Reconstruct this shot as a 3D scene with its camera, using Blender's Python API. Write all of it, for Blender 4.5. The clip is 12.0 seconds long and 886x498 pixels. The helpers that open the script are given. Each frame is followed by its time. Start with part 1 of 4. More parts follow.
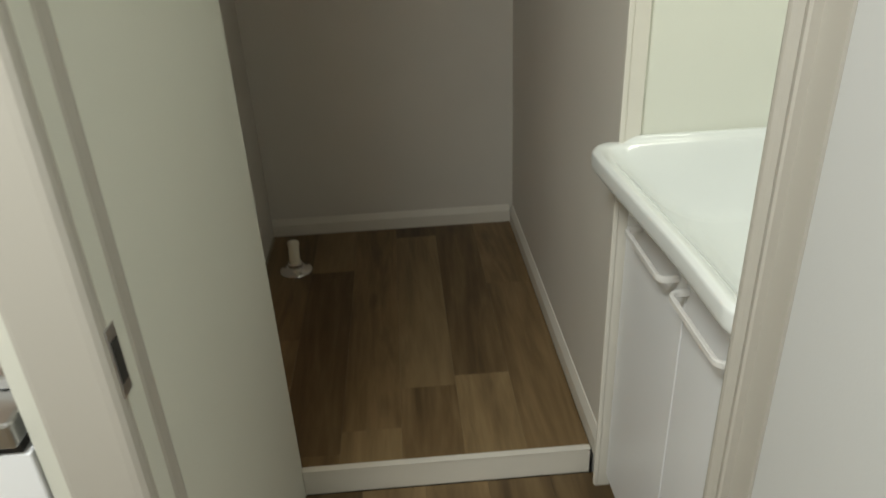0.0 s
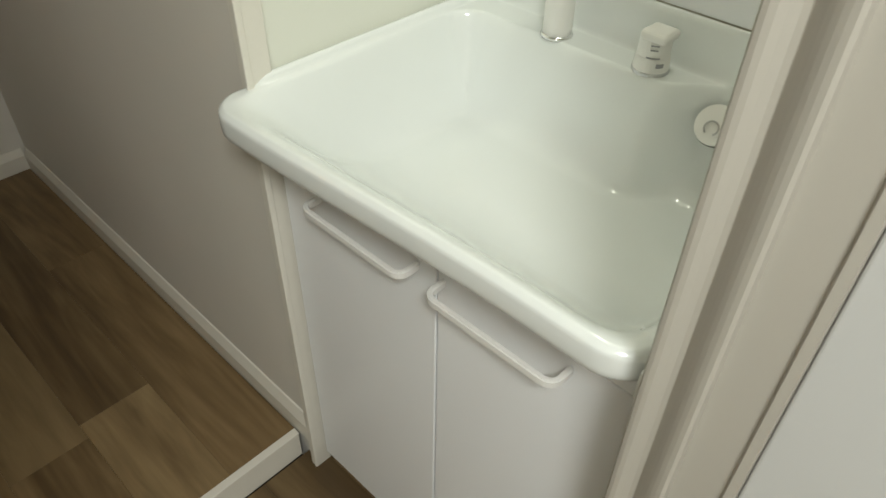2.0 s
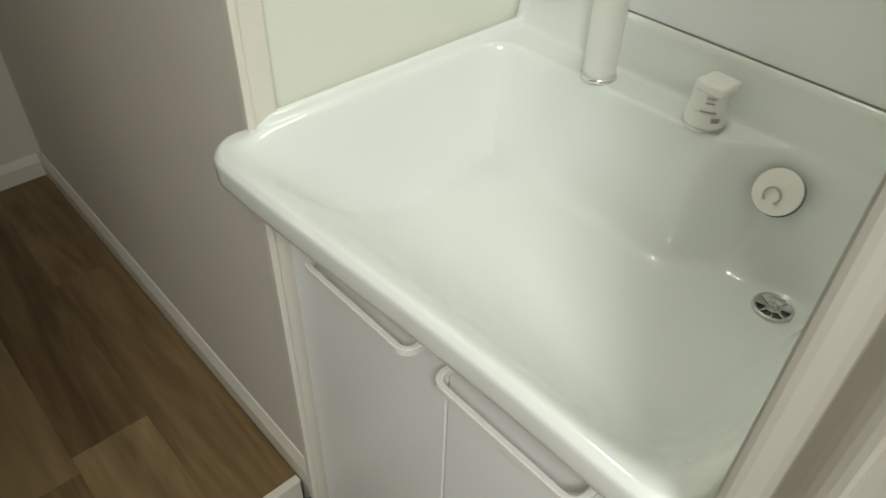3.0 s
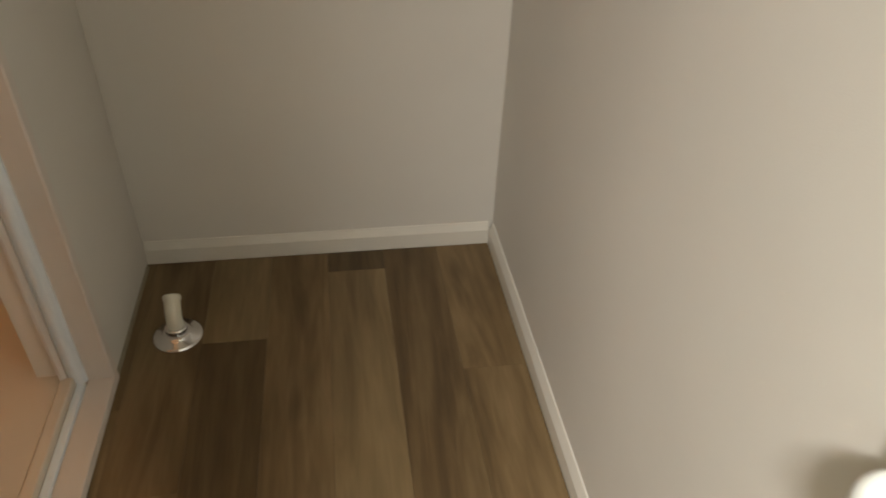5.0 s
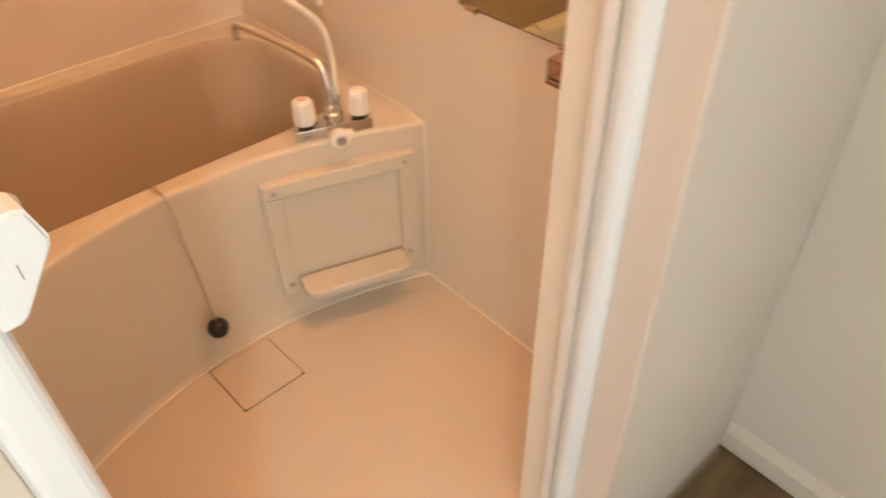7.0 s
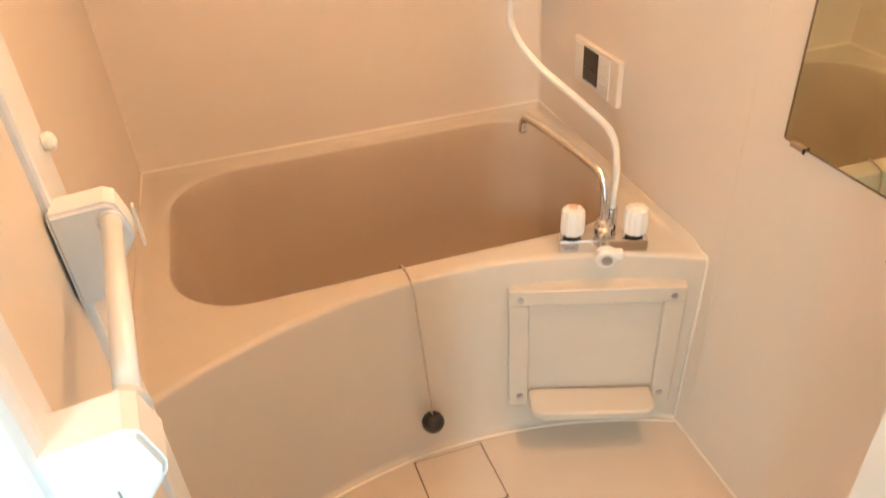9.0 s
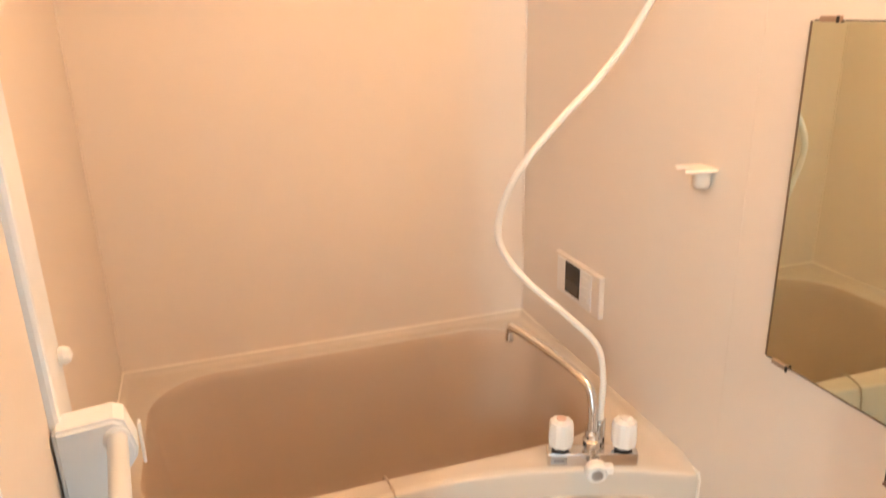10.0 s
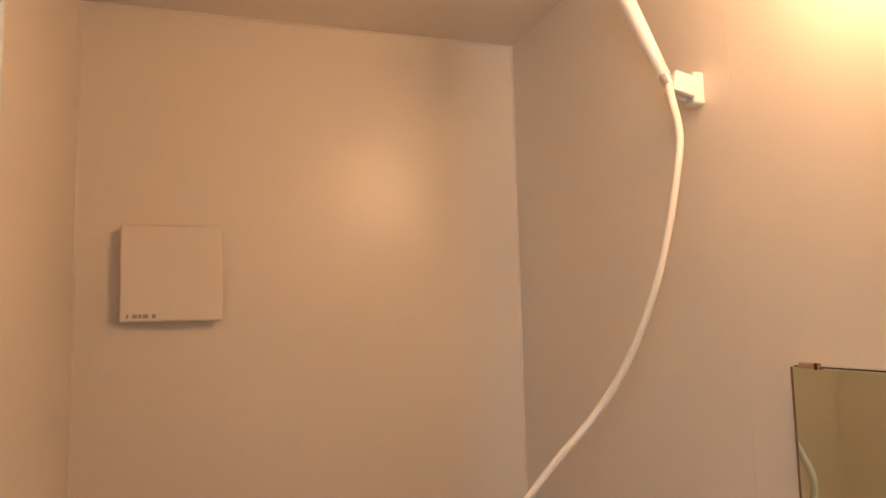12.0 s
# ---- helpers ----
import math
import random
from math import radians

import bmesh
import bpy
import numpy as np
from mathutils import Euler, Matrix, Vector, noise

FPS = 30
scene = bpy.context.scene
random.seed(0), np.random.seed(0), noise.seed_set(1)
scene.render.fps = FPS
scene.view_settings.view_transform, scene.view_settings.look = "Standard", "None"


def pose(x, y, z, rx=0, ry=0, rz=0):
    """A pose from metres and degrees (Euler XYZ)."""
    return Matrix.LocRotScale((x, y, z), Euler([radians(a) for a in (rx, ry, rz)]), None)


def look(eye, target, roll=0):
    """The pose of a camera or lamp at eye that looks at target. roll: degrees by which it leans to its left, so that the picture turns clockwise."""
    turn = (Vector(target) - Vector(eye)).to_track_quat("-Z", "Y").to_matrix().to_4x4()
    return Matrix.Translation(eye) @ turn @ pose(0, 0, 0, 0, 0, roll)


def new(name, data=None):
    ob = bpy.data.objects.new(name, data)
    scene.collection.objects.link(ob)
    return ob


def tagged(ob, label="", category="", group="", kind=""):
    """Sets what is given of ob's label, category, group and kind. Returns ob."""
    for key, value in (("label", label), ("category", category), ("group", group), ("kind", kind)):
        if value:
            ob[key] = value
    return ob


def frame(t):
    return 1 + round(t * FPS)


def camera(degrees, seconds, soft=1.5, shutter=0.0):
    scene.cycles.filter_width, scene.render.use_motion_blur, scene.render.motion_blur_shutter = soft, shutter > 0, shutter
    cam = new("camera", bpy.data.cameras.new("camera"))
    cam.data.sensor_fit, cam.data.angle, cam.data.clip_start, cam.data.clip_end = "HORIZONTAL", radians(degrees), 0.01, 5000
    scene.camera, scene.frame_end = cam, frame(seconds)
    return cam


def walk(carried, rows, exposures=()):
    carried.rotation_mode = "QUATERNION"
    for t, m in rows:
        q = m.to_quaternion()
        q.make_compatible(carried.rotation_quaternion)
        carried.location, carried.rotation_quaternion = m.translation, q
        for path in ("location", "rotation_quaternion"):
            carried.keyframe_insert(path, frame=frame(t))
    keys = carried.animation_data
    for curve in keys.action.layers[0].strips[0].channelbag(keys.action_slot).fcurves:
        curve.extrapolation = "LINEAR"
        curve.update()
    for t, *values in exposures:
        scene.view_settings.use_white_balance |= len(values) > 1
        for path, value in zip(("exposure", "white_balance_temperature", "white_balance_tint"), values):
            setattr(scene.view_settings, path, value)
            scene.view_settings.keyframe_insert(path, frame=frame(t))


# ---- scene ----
cam = camera(63.5, 12.0, soft=1.5, shutter=0.3)
PATH = [
    (0, (-0.39, -2.527, 1.216), (-0.304, -0.756, 0.291), -2.7),
    (0.5, (-0.373, -2.37, 1.223), (-0.144, -0.755, 0.065), -4.1),
    (1, (-0.429, -2.204, 1.229), (0.113, -0.732, -0.013), -6.6),
    (1.5, (-0.452, -2.097, 1.234), (0.481, -0.898, -0.066), -3.1),
    (2, (-0.408, -2.034, 1.212), (0.685, -1.003, -0.108), 1.3),
    (2.5, (-0.328, -1.976, 1.203), (0.751, -0.931, -0.118), 2.2),
    (2.7, (-0.31, -1.964, 1.201), (0.761, -0.914, -0.122), 2.2),
    (4.3, (-0.343, -1.786, 1.214), (0.238, -0.313, -0.007), 1.7),
    (4.5, (-0.355, -1.714, 1.208), (0.126, -0.197, -0.005), 1.9),
    (5, (-0.399, -1.577, 1.214), (-0.129, -0.012, -0.003), 2.3),
    (5.5, (-0.42, -1.403, 1.2), (-0.532, 0.173, -0.026), 1.2),
    (6, (-0.456, -1.257, 1.18), (-1.052, 0.221, -0.029), -2.3),
    (6.5, (-0.554, -1.043, 1.211), (-1.459, 0.218, -0.05), -2.6),
    (7, (-0.662, -0.932, 1.225), (-1.805, 0.055, -0.087), -1.4),
    (7.2, (-0.695, -0.896, 1.221), (-1.975, -0.085, -0.084), -2.4),
    (8.8, (-0.802, -0.834, 1.21), (-2.348, -0.427, 0.009), -4.4),
    (9, (-0.8, -0.84, 1.213), (-2.385, -0.399, 0.075), -3.8),
    (9.5, (-0.802, -0.852, 1.223), (-2.497, -0.338, 0.295), -2.3),
    (10, (-0.799, -0.86, 1.232), (-2.595, -0.264, 0.587), -1.3),
    (10.5, (-0.792, -0.861, 1.237), (-2.656, -0.225, 0.893), -1.3),
    (11, (-0.791, -0.844, 1.248), (-2.691, -0.224, 1.169), -1.4),
    (11.5, (-0.785, -0.847, 1.275), (-2.678, -0.213, 1.4), -1.6),
    (12, (-0.789, -0.847, 1.272), (-2.676, -0.215, 1.473), -1.4),
]
EXPOSURES = [(0, -0.38, 7200, 10), (1.0, -0.2, 7300, 10), (1.5, -0.24, 7350, 10), (2.7, -0.35, 7200, 10), (4.5, 0.0, 7200, 13), (5.0, 0.85, 7600, 17), (5.5, 1.95, 7500, 18), (6.0, 2.25, 7150, 20), (7.2, 2.45, 7000, 21),
             (8.8, 2.72, 6000, 11), (9.5, 2.8, 5700, 10), (10.2, 2.72, 5450, 10), (10.5, 2.6, 5450, 10), (11.0, 2.15, 5600, 10), (11.5, 1.72, 5650, 10), (12, 1.55, 5650, 10)]
walk(cam, [(t, look(eye, target, roll)) for t, eye, target, roll in PATH], EXPOSURES)

# powers and places that the parts below use
VANITY_W, HALL_W, BATH_GLOW = 2.6, 40.0, 12.3
LAMP_AT = Vector((-1.300, -0.20, 1.775))
HOSE = [(-1.744, -0.265, 0.515), (-1.74, -0.266, 0.58), (-1.7379, -0.268, 0.632), (-1.7433, -0.2805, 0.6894), (-1.7621, -0.3316, 0.7465), (-1.7943, -0.3887, 0.8033), (-1.8208, -0.4211, 0.8561), (-1.809, -0.4281, 0.9139), (-1.778, -0.4106, 0.9889), (-1.7615, -0.3618, 1.0556), (-1.7396, -0.3003, 1.128), (-1.7099, -0.262, 1.2), (-1.668, -0.238, 1.3), (-1.645, -0.22, 1.4), (-1.633, -0.206, 1.5), (-1.634, -0.203, 1.54), (-1.649, -0.2, 1.585), (-1.658, -0.198, 1.612)]
HEAD_A, HEAD_B = Vector((-1.658, -0.198, 1.612)), Vector((-1.701, -0.235, 1.76))

# ---- light ----
world = bpy.data.worlds.new("world")
scene.world = world
world.use_nodes = True
world.node_tree.nodes["Background"].inputs[0].default_value = (0.5, 0.55, 0.6, 1)
world.node_tree.nodes["Background"].inputs[1].default_value = 0.02


def area_lamp(name, m, sx, sy, watts, colour):
    d = bpy.data.lights.new(name, "AREA")
    d.shape, d.size, d.size_y, d.energy, d.color = "RECTANGLE", sx, sy, watts, colour
    ob = new(name, d)
    ob.matrix_world = m
    return ob


area_lamp("vanity_lamp_light", look((0.33, -1.62, 1.64), (-0.50, -1.58, 1.12)), 0.05, 0.42, VANITY_W, (0.90, 1.0, 0.90))
area_lamp("hall_lamp_light", look((-0.90, -2.70, 2.14), (-0.75, -2.4, 0.0)), 0.4, 0.4, HALL_W, (0.91, 1.0, 1.04))


# ---- materials ----
def nodes_of(name):
    m = bpy.data.materials.new(name)
    m.use_nodes = True
    return m, m.node_tree.nodes, m.node_tree.links, m.node_tree.nodes["Principled BSDF"]


def surface(name, colour, rough=0.5, metal=0.0, vary=0.06, scale=3.0, bump=0.0, bump_scale=250.0, spec=0.5, coat=0.0, stains=0.0):
    """A painted, moulded or metal surface: a broad and a fine variation of tone, and fine relief."""
    m, n, l, b = nodes_of(name)
    tc = n.new("ShaderNodeTexCoord")
    big = n.new("ShaderNodeTexNoise")
    big.inputs["Scale"].default_value, big.inputs["Detail"].default_value = scale, 4
    fine = n.new("ShaderNodeTexNoise")
    fine.inputs["Scale"].default_value, fine.inputs["Detail"].default_value = bump_scale, 2
    l.new(tc.outputs["Object"], big.inputs["Vector"])
    l.new(tc.outputs["Object"], fine.inputs["Vector"])
    mix = n.new("ShaderNodeMix")
    mix.data_type = "RGBA"
    lo = [c * (1 - vary) for c in colour]
    hi = [min(1.0, c * (1 + vary)) for c in colour]
    mix.inputs["A"].default_value, mix.inputs["B"].default_value = (*lo, 1), (*hi, 1)
    l.new(big.outputs["Fac"], mix.inputs["Factor"])
    out = mix.outputs["Result"]
    if stains:
        spot = n.new("ShaderNodeTexNoise")
        spot.inputs["Scale"].default_value, spot.inputs["Detail"].default_value = 14, 6
        ramp = n.new("ShaderNodeValToRGB")
        ramp.color_ramp.elements[0].position, ramp.color_ramp.elements[1].position = 0.56, 0.75
        l.new(tc.outputs["Object"], spot.inputs["Vector"])
        l.new(spot.outputs["Fac"], ramp.inputs["Fac"])
        m2 = n.new("ShaderNodeMix")
        m2.data_type = "RGBA"
        amount = n.new("ShaderNodeMath")
        amount.operation = "MULTIPLY"
        amount.inputs[1].default_value = stains
        l.new(ramp.outputs["Color"], amount.inputs[0])
        l.new(amount.outputs[0], m2.inputs["Factor"])
        l.new(out, m2.inputs["A"])
        m2.inputs["B"].default_value = (*[c * 0.7 for c in colour], 1)
        out = m2.outputs["Result"]
    l.new(out, b.inputs["Base Color"])
    rr = n.new("ShaderNodeMapRange")
    rr.inputs["To Min"].default_value, rr.inputs["To Max"].default_value = max(0.02, rough - 0.05), min(1, rough + 0.06)
    l.new(big.outputs["Fac"], rr.inputs["Value"])
    l.new(rr.outputs["Result"], b.inputs["Roughness"])
    b.inputs["Metallic"].default_value = metal
    b.inputs["Specular IOR Level"].default_value = spec
    b.inputs["Coat Weight"].default_value = coat
    b.inputs["Coat Roughness"].default_value = 0.08
    if bump:
        bp = n.new("ShaderNodeBump")
        bp.inputs["Strength"].default_value, bp.inputs["Distance"].default_value = bump, 0.001
        l.new(fine.outputs["Fac"], bp.inputs["Height"])
        l.new(bp.outputs["Normal"], b.inputs["Normal"])
    return m


def wood(name, dark, mid, light):
    """Printed oak-look vinyl planks: streaks along y, cathedral figure and a few knots, each plank with its own stretch of grain."""
    m, n, l, b = nodes_of(name)
    tc = n.new("ShaderNodeTexCoord")
    info = n.new("ShaderNodeObjectInfo")
    shift = n.new("ShaderNodeMath")
    shift.operation = "MULTIPLY"
    shift.inputs[1].default_value = 40
    l.new(info.outputs["Random"], shift.inputs[0])
    mp = n.new("ShaderNodeMapping")
    mp.inputs["Scale"].default_value = (1.0, 0.11, 1.0)
    l.new(tc.outputs["Object"], mp.inputs["Vector"])

    def grain(scale, detail, distort):
        t = n.new("ShaderNodeTexNoise")
        t.noise_dimensions = "4D"
        t.inputs["Scale"].default_value, t.inputs["Detail"].default_value, t.inputs["Distortion"].default_value = scale, detail, distort
        l.new(mp.outputs["Vector"], t.inputs["Vector"])
        l.new(shift.outputs[0], t.inputs["W"])
        return t

    a, c, f = grain(9, 4, 2.4), grain(60, 6, 0.8), grain(420, 2, 0.2)
    add = n.new("ShaderNodeMath")
    add.operation = "MULTIPLY_ADD"
    add.inputs[1].default_value = 0.33
    l.new(c.outputs["Fac"], add.inputs[0])
    l.new(a.outputs["Fac"], add.inputs[2])
    ramp = n.new("ShaderNodeValToRGB")
    e = ramp.color_ramp.elements
    e[0].position, e[0].color = 0.47, (*dark, 1)
    e[1].position, e[1].color = 0.86, (*light, 1)
    k = e.new(0.66)
    k.color = (*mid, 1)
    l.new(add.outputs[0], ramp.inputs["Fac"])
    # a few dark knots drawn out along the grain
    km = n.new("ShaderNodeMapping")
    km.inputs["Scale"].default_value = (9.0, 3.4, 9.0)
    l.new(tc.outputs["Object"], km.inputs["Vector"])
    cells = n.new("ShaderNodeTexVoronoi")
    cells.voronoi_dimensions = "4D"
    cells.inputs["Scale"].default_value = 1.0
    l.new(km.outputs["Vector"], cells.inputs["Vector"])
    l.new(shift.outputs[0], cells.inputs["W"])
    knot = n.new("ShaderNodeMapRange")
    knot.inputs["From Min"].default_value, knot.inputs["From Max"].default_value = 0.06, 0.24
    knot.inputs["To Min"].default_value, knot.inputs["To Max"].default_value = 0.70, 1.0
    l.new(cells.outputs["Distance"], knot.inputs["Value"])
    dim = n.new("ShaderNodeMix")
    dim.data_type, dim.blend_type = "RGBA", "MULTIPLY"
    dim.inputs["Factor"].default_value = 1.0
    l.new(ramp.outputs["Color"], dim.inputs["A"])
    l.new(knot.outputs["Result"], dim.inputs["B"])
    tone = n.new("ShaderNodeHueSaturation")
    rng = n.new("ShaderNodeMapRange")
    rng.inputs["To Min"].default_value, rng.inputs["To Max"].default_value = 0.86, 1.14
    l.new(info.outputs["Random"], rng.inputs["Value"])
    l.new(rng.outputs["Result"], tone.inputs["Value"])
    l.new(dim.outputs["Result"], tone.inputs["Color"])
    l.new(tone.outputs["Color"], b.inputs["Base Color"])
    b.inputs["Roughness"].default_value = 0.42
    b.inputs["Specular IOR Level"].default_value = 0.35
    bp = n.new("ShaderNodeBump")
    bp.inputs["Strength"].default_value, bp.inputs["Distance"].default_value = 0.25, 0.0006
    l.new(f.outputs["Fac"], bp.inputs["Height"])
    l.new(bp.outputs["Normal"], b.inputs["Normal"])
    return m


def glow(name, colour, strength):
    m, n, l, b = nodes_of(name)
    b.inputs["Base Color"].default_value = (0.9, 0.88, 0.82, 1)
    b.inputs["Emission Color"].default_value = (*colour, 1)
    b.inputs["Emission Strength"].default_value = strength
    return m


def clear(name, colour, rough=0.05, ior=1.45):
    m, n, l, b = nodes_of(name)
    b.inputs["Base Color"].default_value = (*colour, 1)
    b.inputs["Transmission Weight"].default_value = 1.0
    b.inputs["Roughness"].default_value = rough
    b.inputs["IOR"].default_value = ior
    return m


WALLPAPER = surface("greige_wallpaper", (0.70, 0.672, 0.62), 0.62, vary=0.06, scale=2.6, bump=0.35, bump_scale=420, spec=0.3)
CREAM_WALL = surface("cream_panel", (0.76, 0.77, 0.69), 0.45, vary=0.02, scale=3, bump=0.1, bump_scale=300)
WHITE_TRIM = surface("white_trim", (0.74, 0.71, 0.64), 0.42, vary=0.03, scale=6, bump=0.08, bump_scale=200, stains=0.08)
# frame colour set below its cream paint to hold the shade on the jambs
DOOR_FRAME = surface("shaded_ivory_frame", (0.455, 0.43, 0.385), 0.45, vary=0.03, scale=5, bump=0.1, bump_scale=200)
LAMINATE = surface("white_laminate", (0.86, 0.875, 0.90), 0.33, vary=0.02, scale=4, bump=0.04, bump_scale=350)
SINK_WHITE = surface("sink_resin", (0.79, 0.82, 0.81), 0.13, vary=0.015, scale=5, spec=0.6, coat=0.3)
GREY_HANDLE = surface("pale_grey_plastic", (0.78, 0.77, 0.75), 0.4, vary=0.02)
WHITE_PLASTIC = surface("white_plastic", (0.82, 0.81, 0.78), 0.32, vary=0.02)
GREY_MARK = surface("grey_print", (0.33, 0.33, 0.34), 0.6)
DARK = surface("dark_gap", (0.03, 0.028, 0.025), 0.8)
CHROME = surface("chrome", (0.78, 0.78, 0.78), 0.1, metal=1.0, vary=0.03, scale=12)
STEEL = surface("steel", (0.55, 0.55, 0.55), 0.3, metal=1.0, vary=0.06, scale=20)
RUBBER = surface("black_rubber", (0.012, 0.011, 0.011), 0.3, vary=0.2, scale=30)
BATH_WALL = surface("bath_wall_panel", (0.80, 0.73, 0.64), 0.31, vary=0.02, scale=3, bump=0.12, bump_scale=260, spec=0.45)
BATH_FLOOR = surface("bath_floor_resin", (0.67, 0.58, 0.48), 0.42, vary=0.03, scale=5, bump=0.25, bump_scale=180)
TUB_CREAM = surface("tub_resin", (0.66, 0.605, 0.52), 0.3, vary=0.02, scale=4, spec=0.4)
TUB_TAUPE = surface("tub_inside_resin", (0.60, 0.50, 0.39), 0.35, vary=0.05, scale=4, bump=0.05, bump_scale=200)
SEALANT = surface("sealant", (0.86, 0.80, 0.70), 0.4, vary=0.04, scale=30)
BATH_DOOR = surface("bath_door_resin", (0.72, 0.66, 0.57), 0.38, vary=0.03, scale=6, bump=0.2, bump_scale=120)
# white coating; its blue tint stands in for cool light from the washroom
BATH_STILE = surface("cool_lit_white_aluminium", (0.77, 0.83, 0.88), 0.3, vary=0.02, scale=8)
SCREEN = surface("dark_display", (0.015, 0.014, 0.014), 0.15, vary=0.1)
SCREEN_LIT = surface("grey_display", (0.07, 0.06, 0.05), 0.2, vary=0.1)
LABEL_RED = surface("faded_red_cap", (0.74, 0.52, 0.42), 0.4, vary=0.05)
TILE = surface("brown_tile", (0.30, 0.22, 0.16), 0.3, vary=0.1, scale=12)
ACRYLIC = clear("smoky_acrylic", (0.80, 0.62, 0.52))
MIRROR, _n, _l, _b = nodes_of("mirror_silver")
_b.inputs["Base Color"].default_value = (0.76, 0.83, 0.68, 1)
_b.inputs["Metallic"].default_value, _b.inputs["Roughness"].default_value = 1.0, 0.015
LAMP_GLASS = glow("warm_lamp_glass", (1.0, 0.543, 0.245), BATH_GLOW)
COOL_GLASS = glow("cool_lamp_glass", (0.95, 1.0, 0.93), 3.0)
W_DARK = wood("oak_vinyl_dark", (0.083, 0.053, 0.026), (0.125, 0.080, 0.038), (0.176, 0.118, 0.058))
W_MID = wood("oak_vinyl", (0.119, 0.077, 0.037), (0.184, 0.120, 0.058), (0.252, 0.172, 0.088))
W_LIGHT = wood("oak_vinyl_light", (0.163, 0.108, 0.054), (0.232, 0.160, 0.081), (0.303, 0.216, 0.113))


# ---- builders ----
def empty(name, at, label, category, group=""):
    ob = new(name)
    ob.location = at
    ob.empty_display_size = 0.05
    return tagged(ob, label, category, group)


def mesh_object(name, bm, material, smooth=False):
    me = bpy.data.meshes.new(name)
    bm.normal_update()
    bm.to_mesh(me)
    bm.free()
    me.materials.append(material)
    if smooth:
        for p in me.polygons:
            p.use_smooth = True
    return new(name, me)


def top(ob):
    m = Matrix.Translation(ob.location)
    return m if ob.parent is None else top(ob.parent) @ m


def part(name, bm, material, parent, label="", smooth=False):
    """Links bm, built in world places, as one mesh under a thing or part."""
    bm.transform(top(parent).inverted())
    ob = mesh_object(name, bm, material, smooth)
    ob.parent = parent
    return tagged(ob, label)


def structure(name, bm, material, label, category, smooth=False):
    return tagged(mesh_object(name, bm, material, smooth), label, category, kind="structure")


def box(x0, x1, y0, y1, z0, z1, bevel=0.0, segments=2, bm=None):
    own = bmesh.new()
    m = Matrix.Translation(((x0 + x1) / 2, (y0 + y1) / 2, (z0 + z1) / 2)) @ Matrix.Diagonal((abs(x1 - x0), abs(y1 - y0), abs(z1 - z0), 1))
    bmesh.ops.create_cube(own, size=1, matrix=m)
    if bevel:
        bmesh.ops.bevel(own, geom=own.edges[:], offset=bevel, segments=segments, profile=0.5, affect="EDGES")
    return join(bm, own)


def join(bm, other):
    if bm is None:
        return other
    me = bpy.data.meshes.new("scratch")
    other.to_mesh(me)
    other.free()
    bm.from_mesh(me)
    bpy.data.meshes.remove(me)
    return bm


def lathe(profile, m, turns=24, bm=None):
    """Turns (radius, height) rows about z, then places them by m."""
    own = bmesh.new()
    rings = []
    for r, h in profile:
        rings.append([own.verts.new((max(r, 1e-5) * math.cos(2 * math.pi * i / turns), max(r, 1e-5) * math.sin(2 * math.pi * i / turns), h)) for i in range(turns)])
    for a, b in zip(rings, rings[1:]):
        for i in range(turns):
            j = (i + 1) % turns
            own.faces.new((a[i], a[j], b[j], b[i]))
    own.faces.new(rings[0][::-1])
    own.faces.new(rings[-1])
    own.transform(m)
    return join(bm, own)


def smooth_line(points, steps=8):
    """Catmull-Rom through the points."""
    p = [Vector(q) for q in points]
    p = [p[0] * 2 - p[1]] + p + [p[-1] * 2 - p[-2]]
    out = []
    for a, b, c, d in zip(p, p[1:], p[2:], p[3:]):
        for i in range(steps):
            t = i / steps
            out.append(0.5 * ((2 * b) + (c - a) * t + (2 * a - 5 * b + 4 * c - d) * t * t + (3 * b - a - 3 * c + d) * t ** 3))
    return out + [p[-2]]


def tube(points, radius, turns=12, bm=None):
    own = bmesh.new()
    rings = []
    ref = None
    for i, q in enumerate(points):
        q = Vector(q)
        d = (Vector(points[min(i + 1, len(points) - 1)]) - Vector(points[max(i - 1, 0)])).normalized()
        if ref is None:
            ref = d.orthogonal().normalized()
        ref = (ref - d * ref.dot(d)).normalized()
        s = d.cross(ref)
        r = radius[i] if isinstance(radius, (list, tuple)) else radius
        rings.append([own.verts.new(q + (ref * math.cos(2 * math.pi * k / turns) + s * math.sin(2 * math.pi * k / turns)) * r) for k in range(turns)])
    for a, b in zip(rings, rings[1:]):
        for k in range(turns):
            j = (k + 1) % turns
            own.faces.new((a[k], a[j], b[j], b[k]))
    own.faces.new(rings[0][::-1])
    own.faces.new(rings[-1])
    return join(bm, own)


def prism(outline, z0, z1, bevel=0.0, bm=None):
    """An upright prism over a list of (x, y)."""
    own = bmesh.new()
    lo = [own.verts.new((x, y, z0)) for x, y in outline]
    hi = [own.verts.new((x, y, z1)) for x, y in outline]
    n = len(outline)
    own.faces.new(lo[::-1])
    own.faces.new(hi)
    for i in range(n):
        j = (i + 1) % n
        own.faces.new((lo[i], lo[j], hi[j], hi[i]))
    bmesh.ops.recalc_face_normals(own, faces=own.faces[:])
    if bevel:
        bmesh.ops.bevel(own, geom=own.edges[:], offset=bevel, segments=2, profile=0.5, affect="EDGES")
    return join(bm, own)


def smoothstep(t):
    t = min(1.0, max(0.0, t))
    return t * t * (3 - 2 * t)


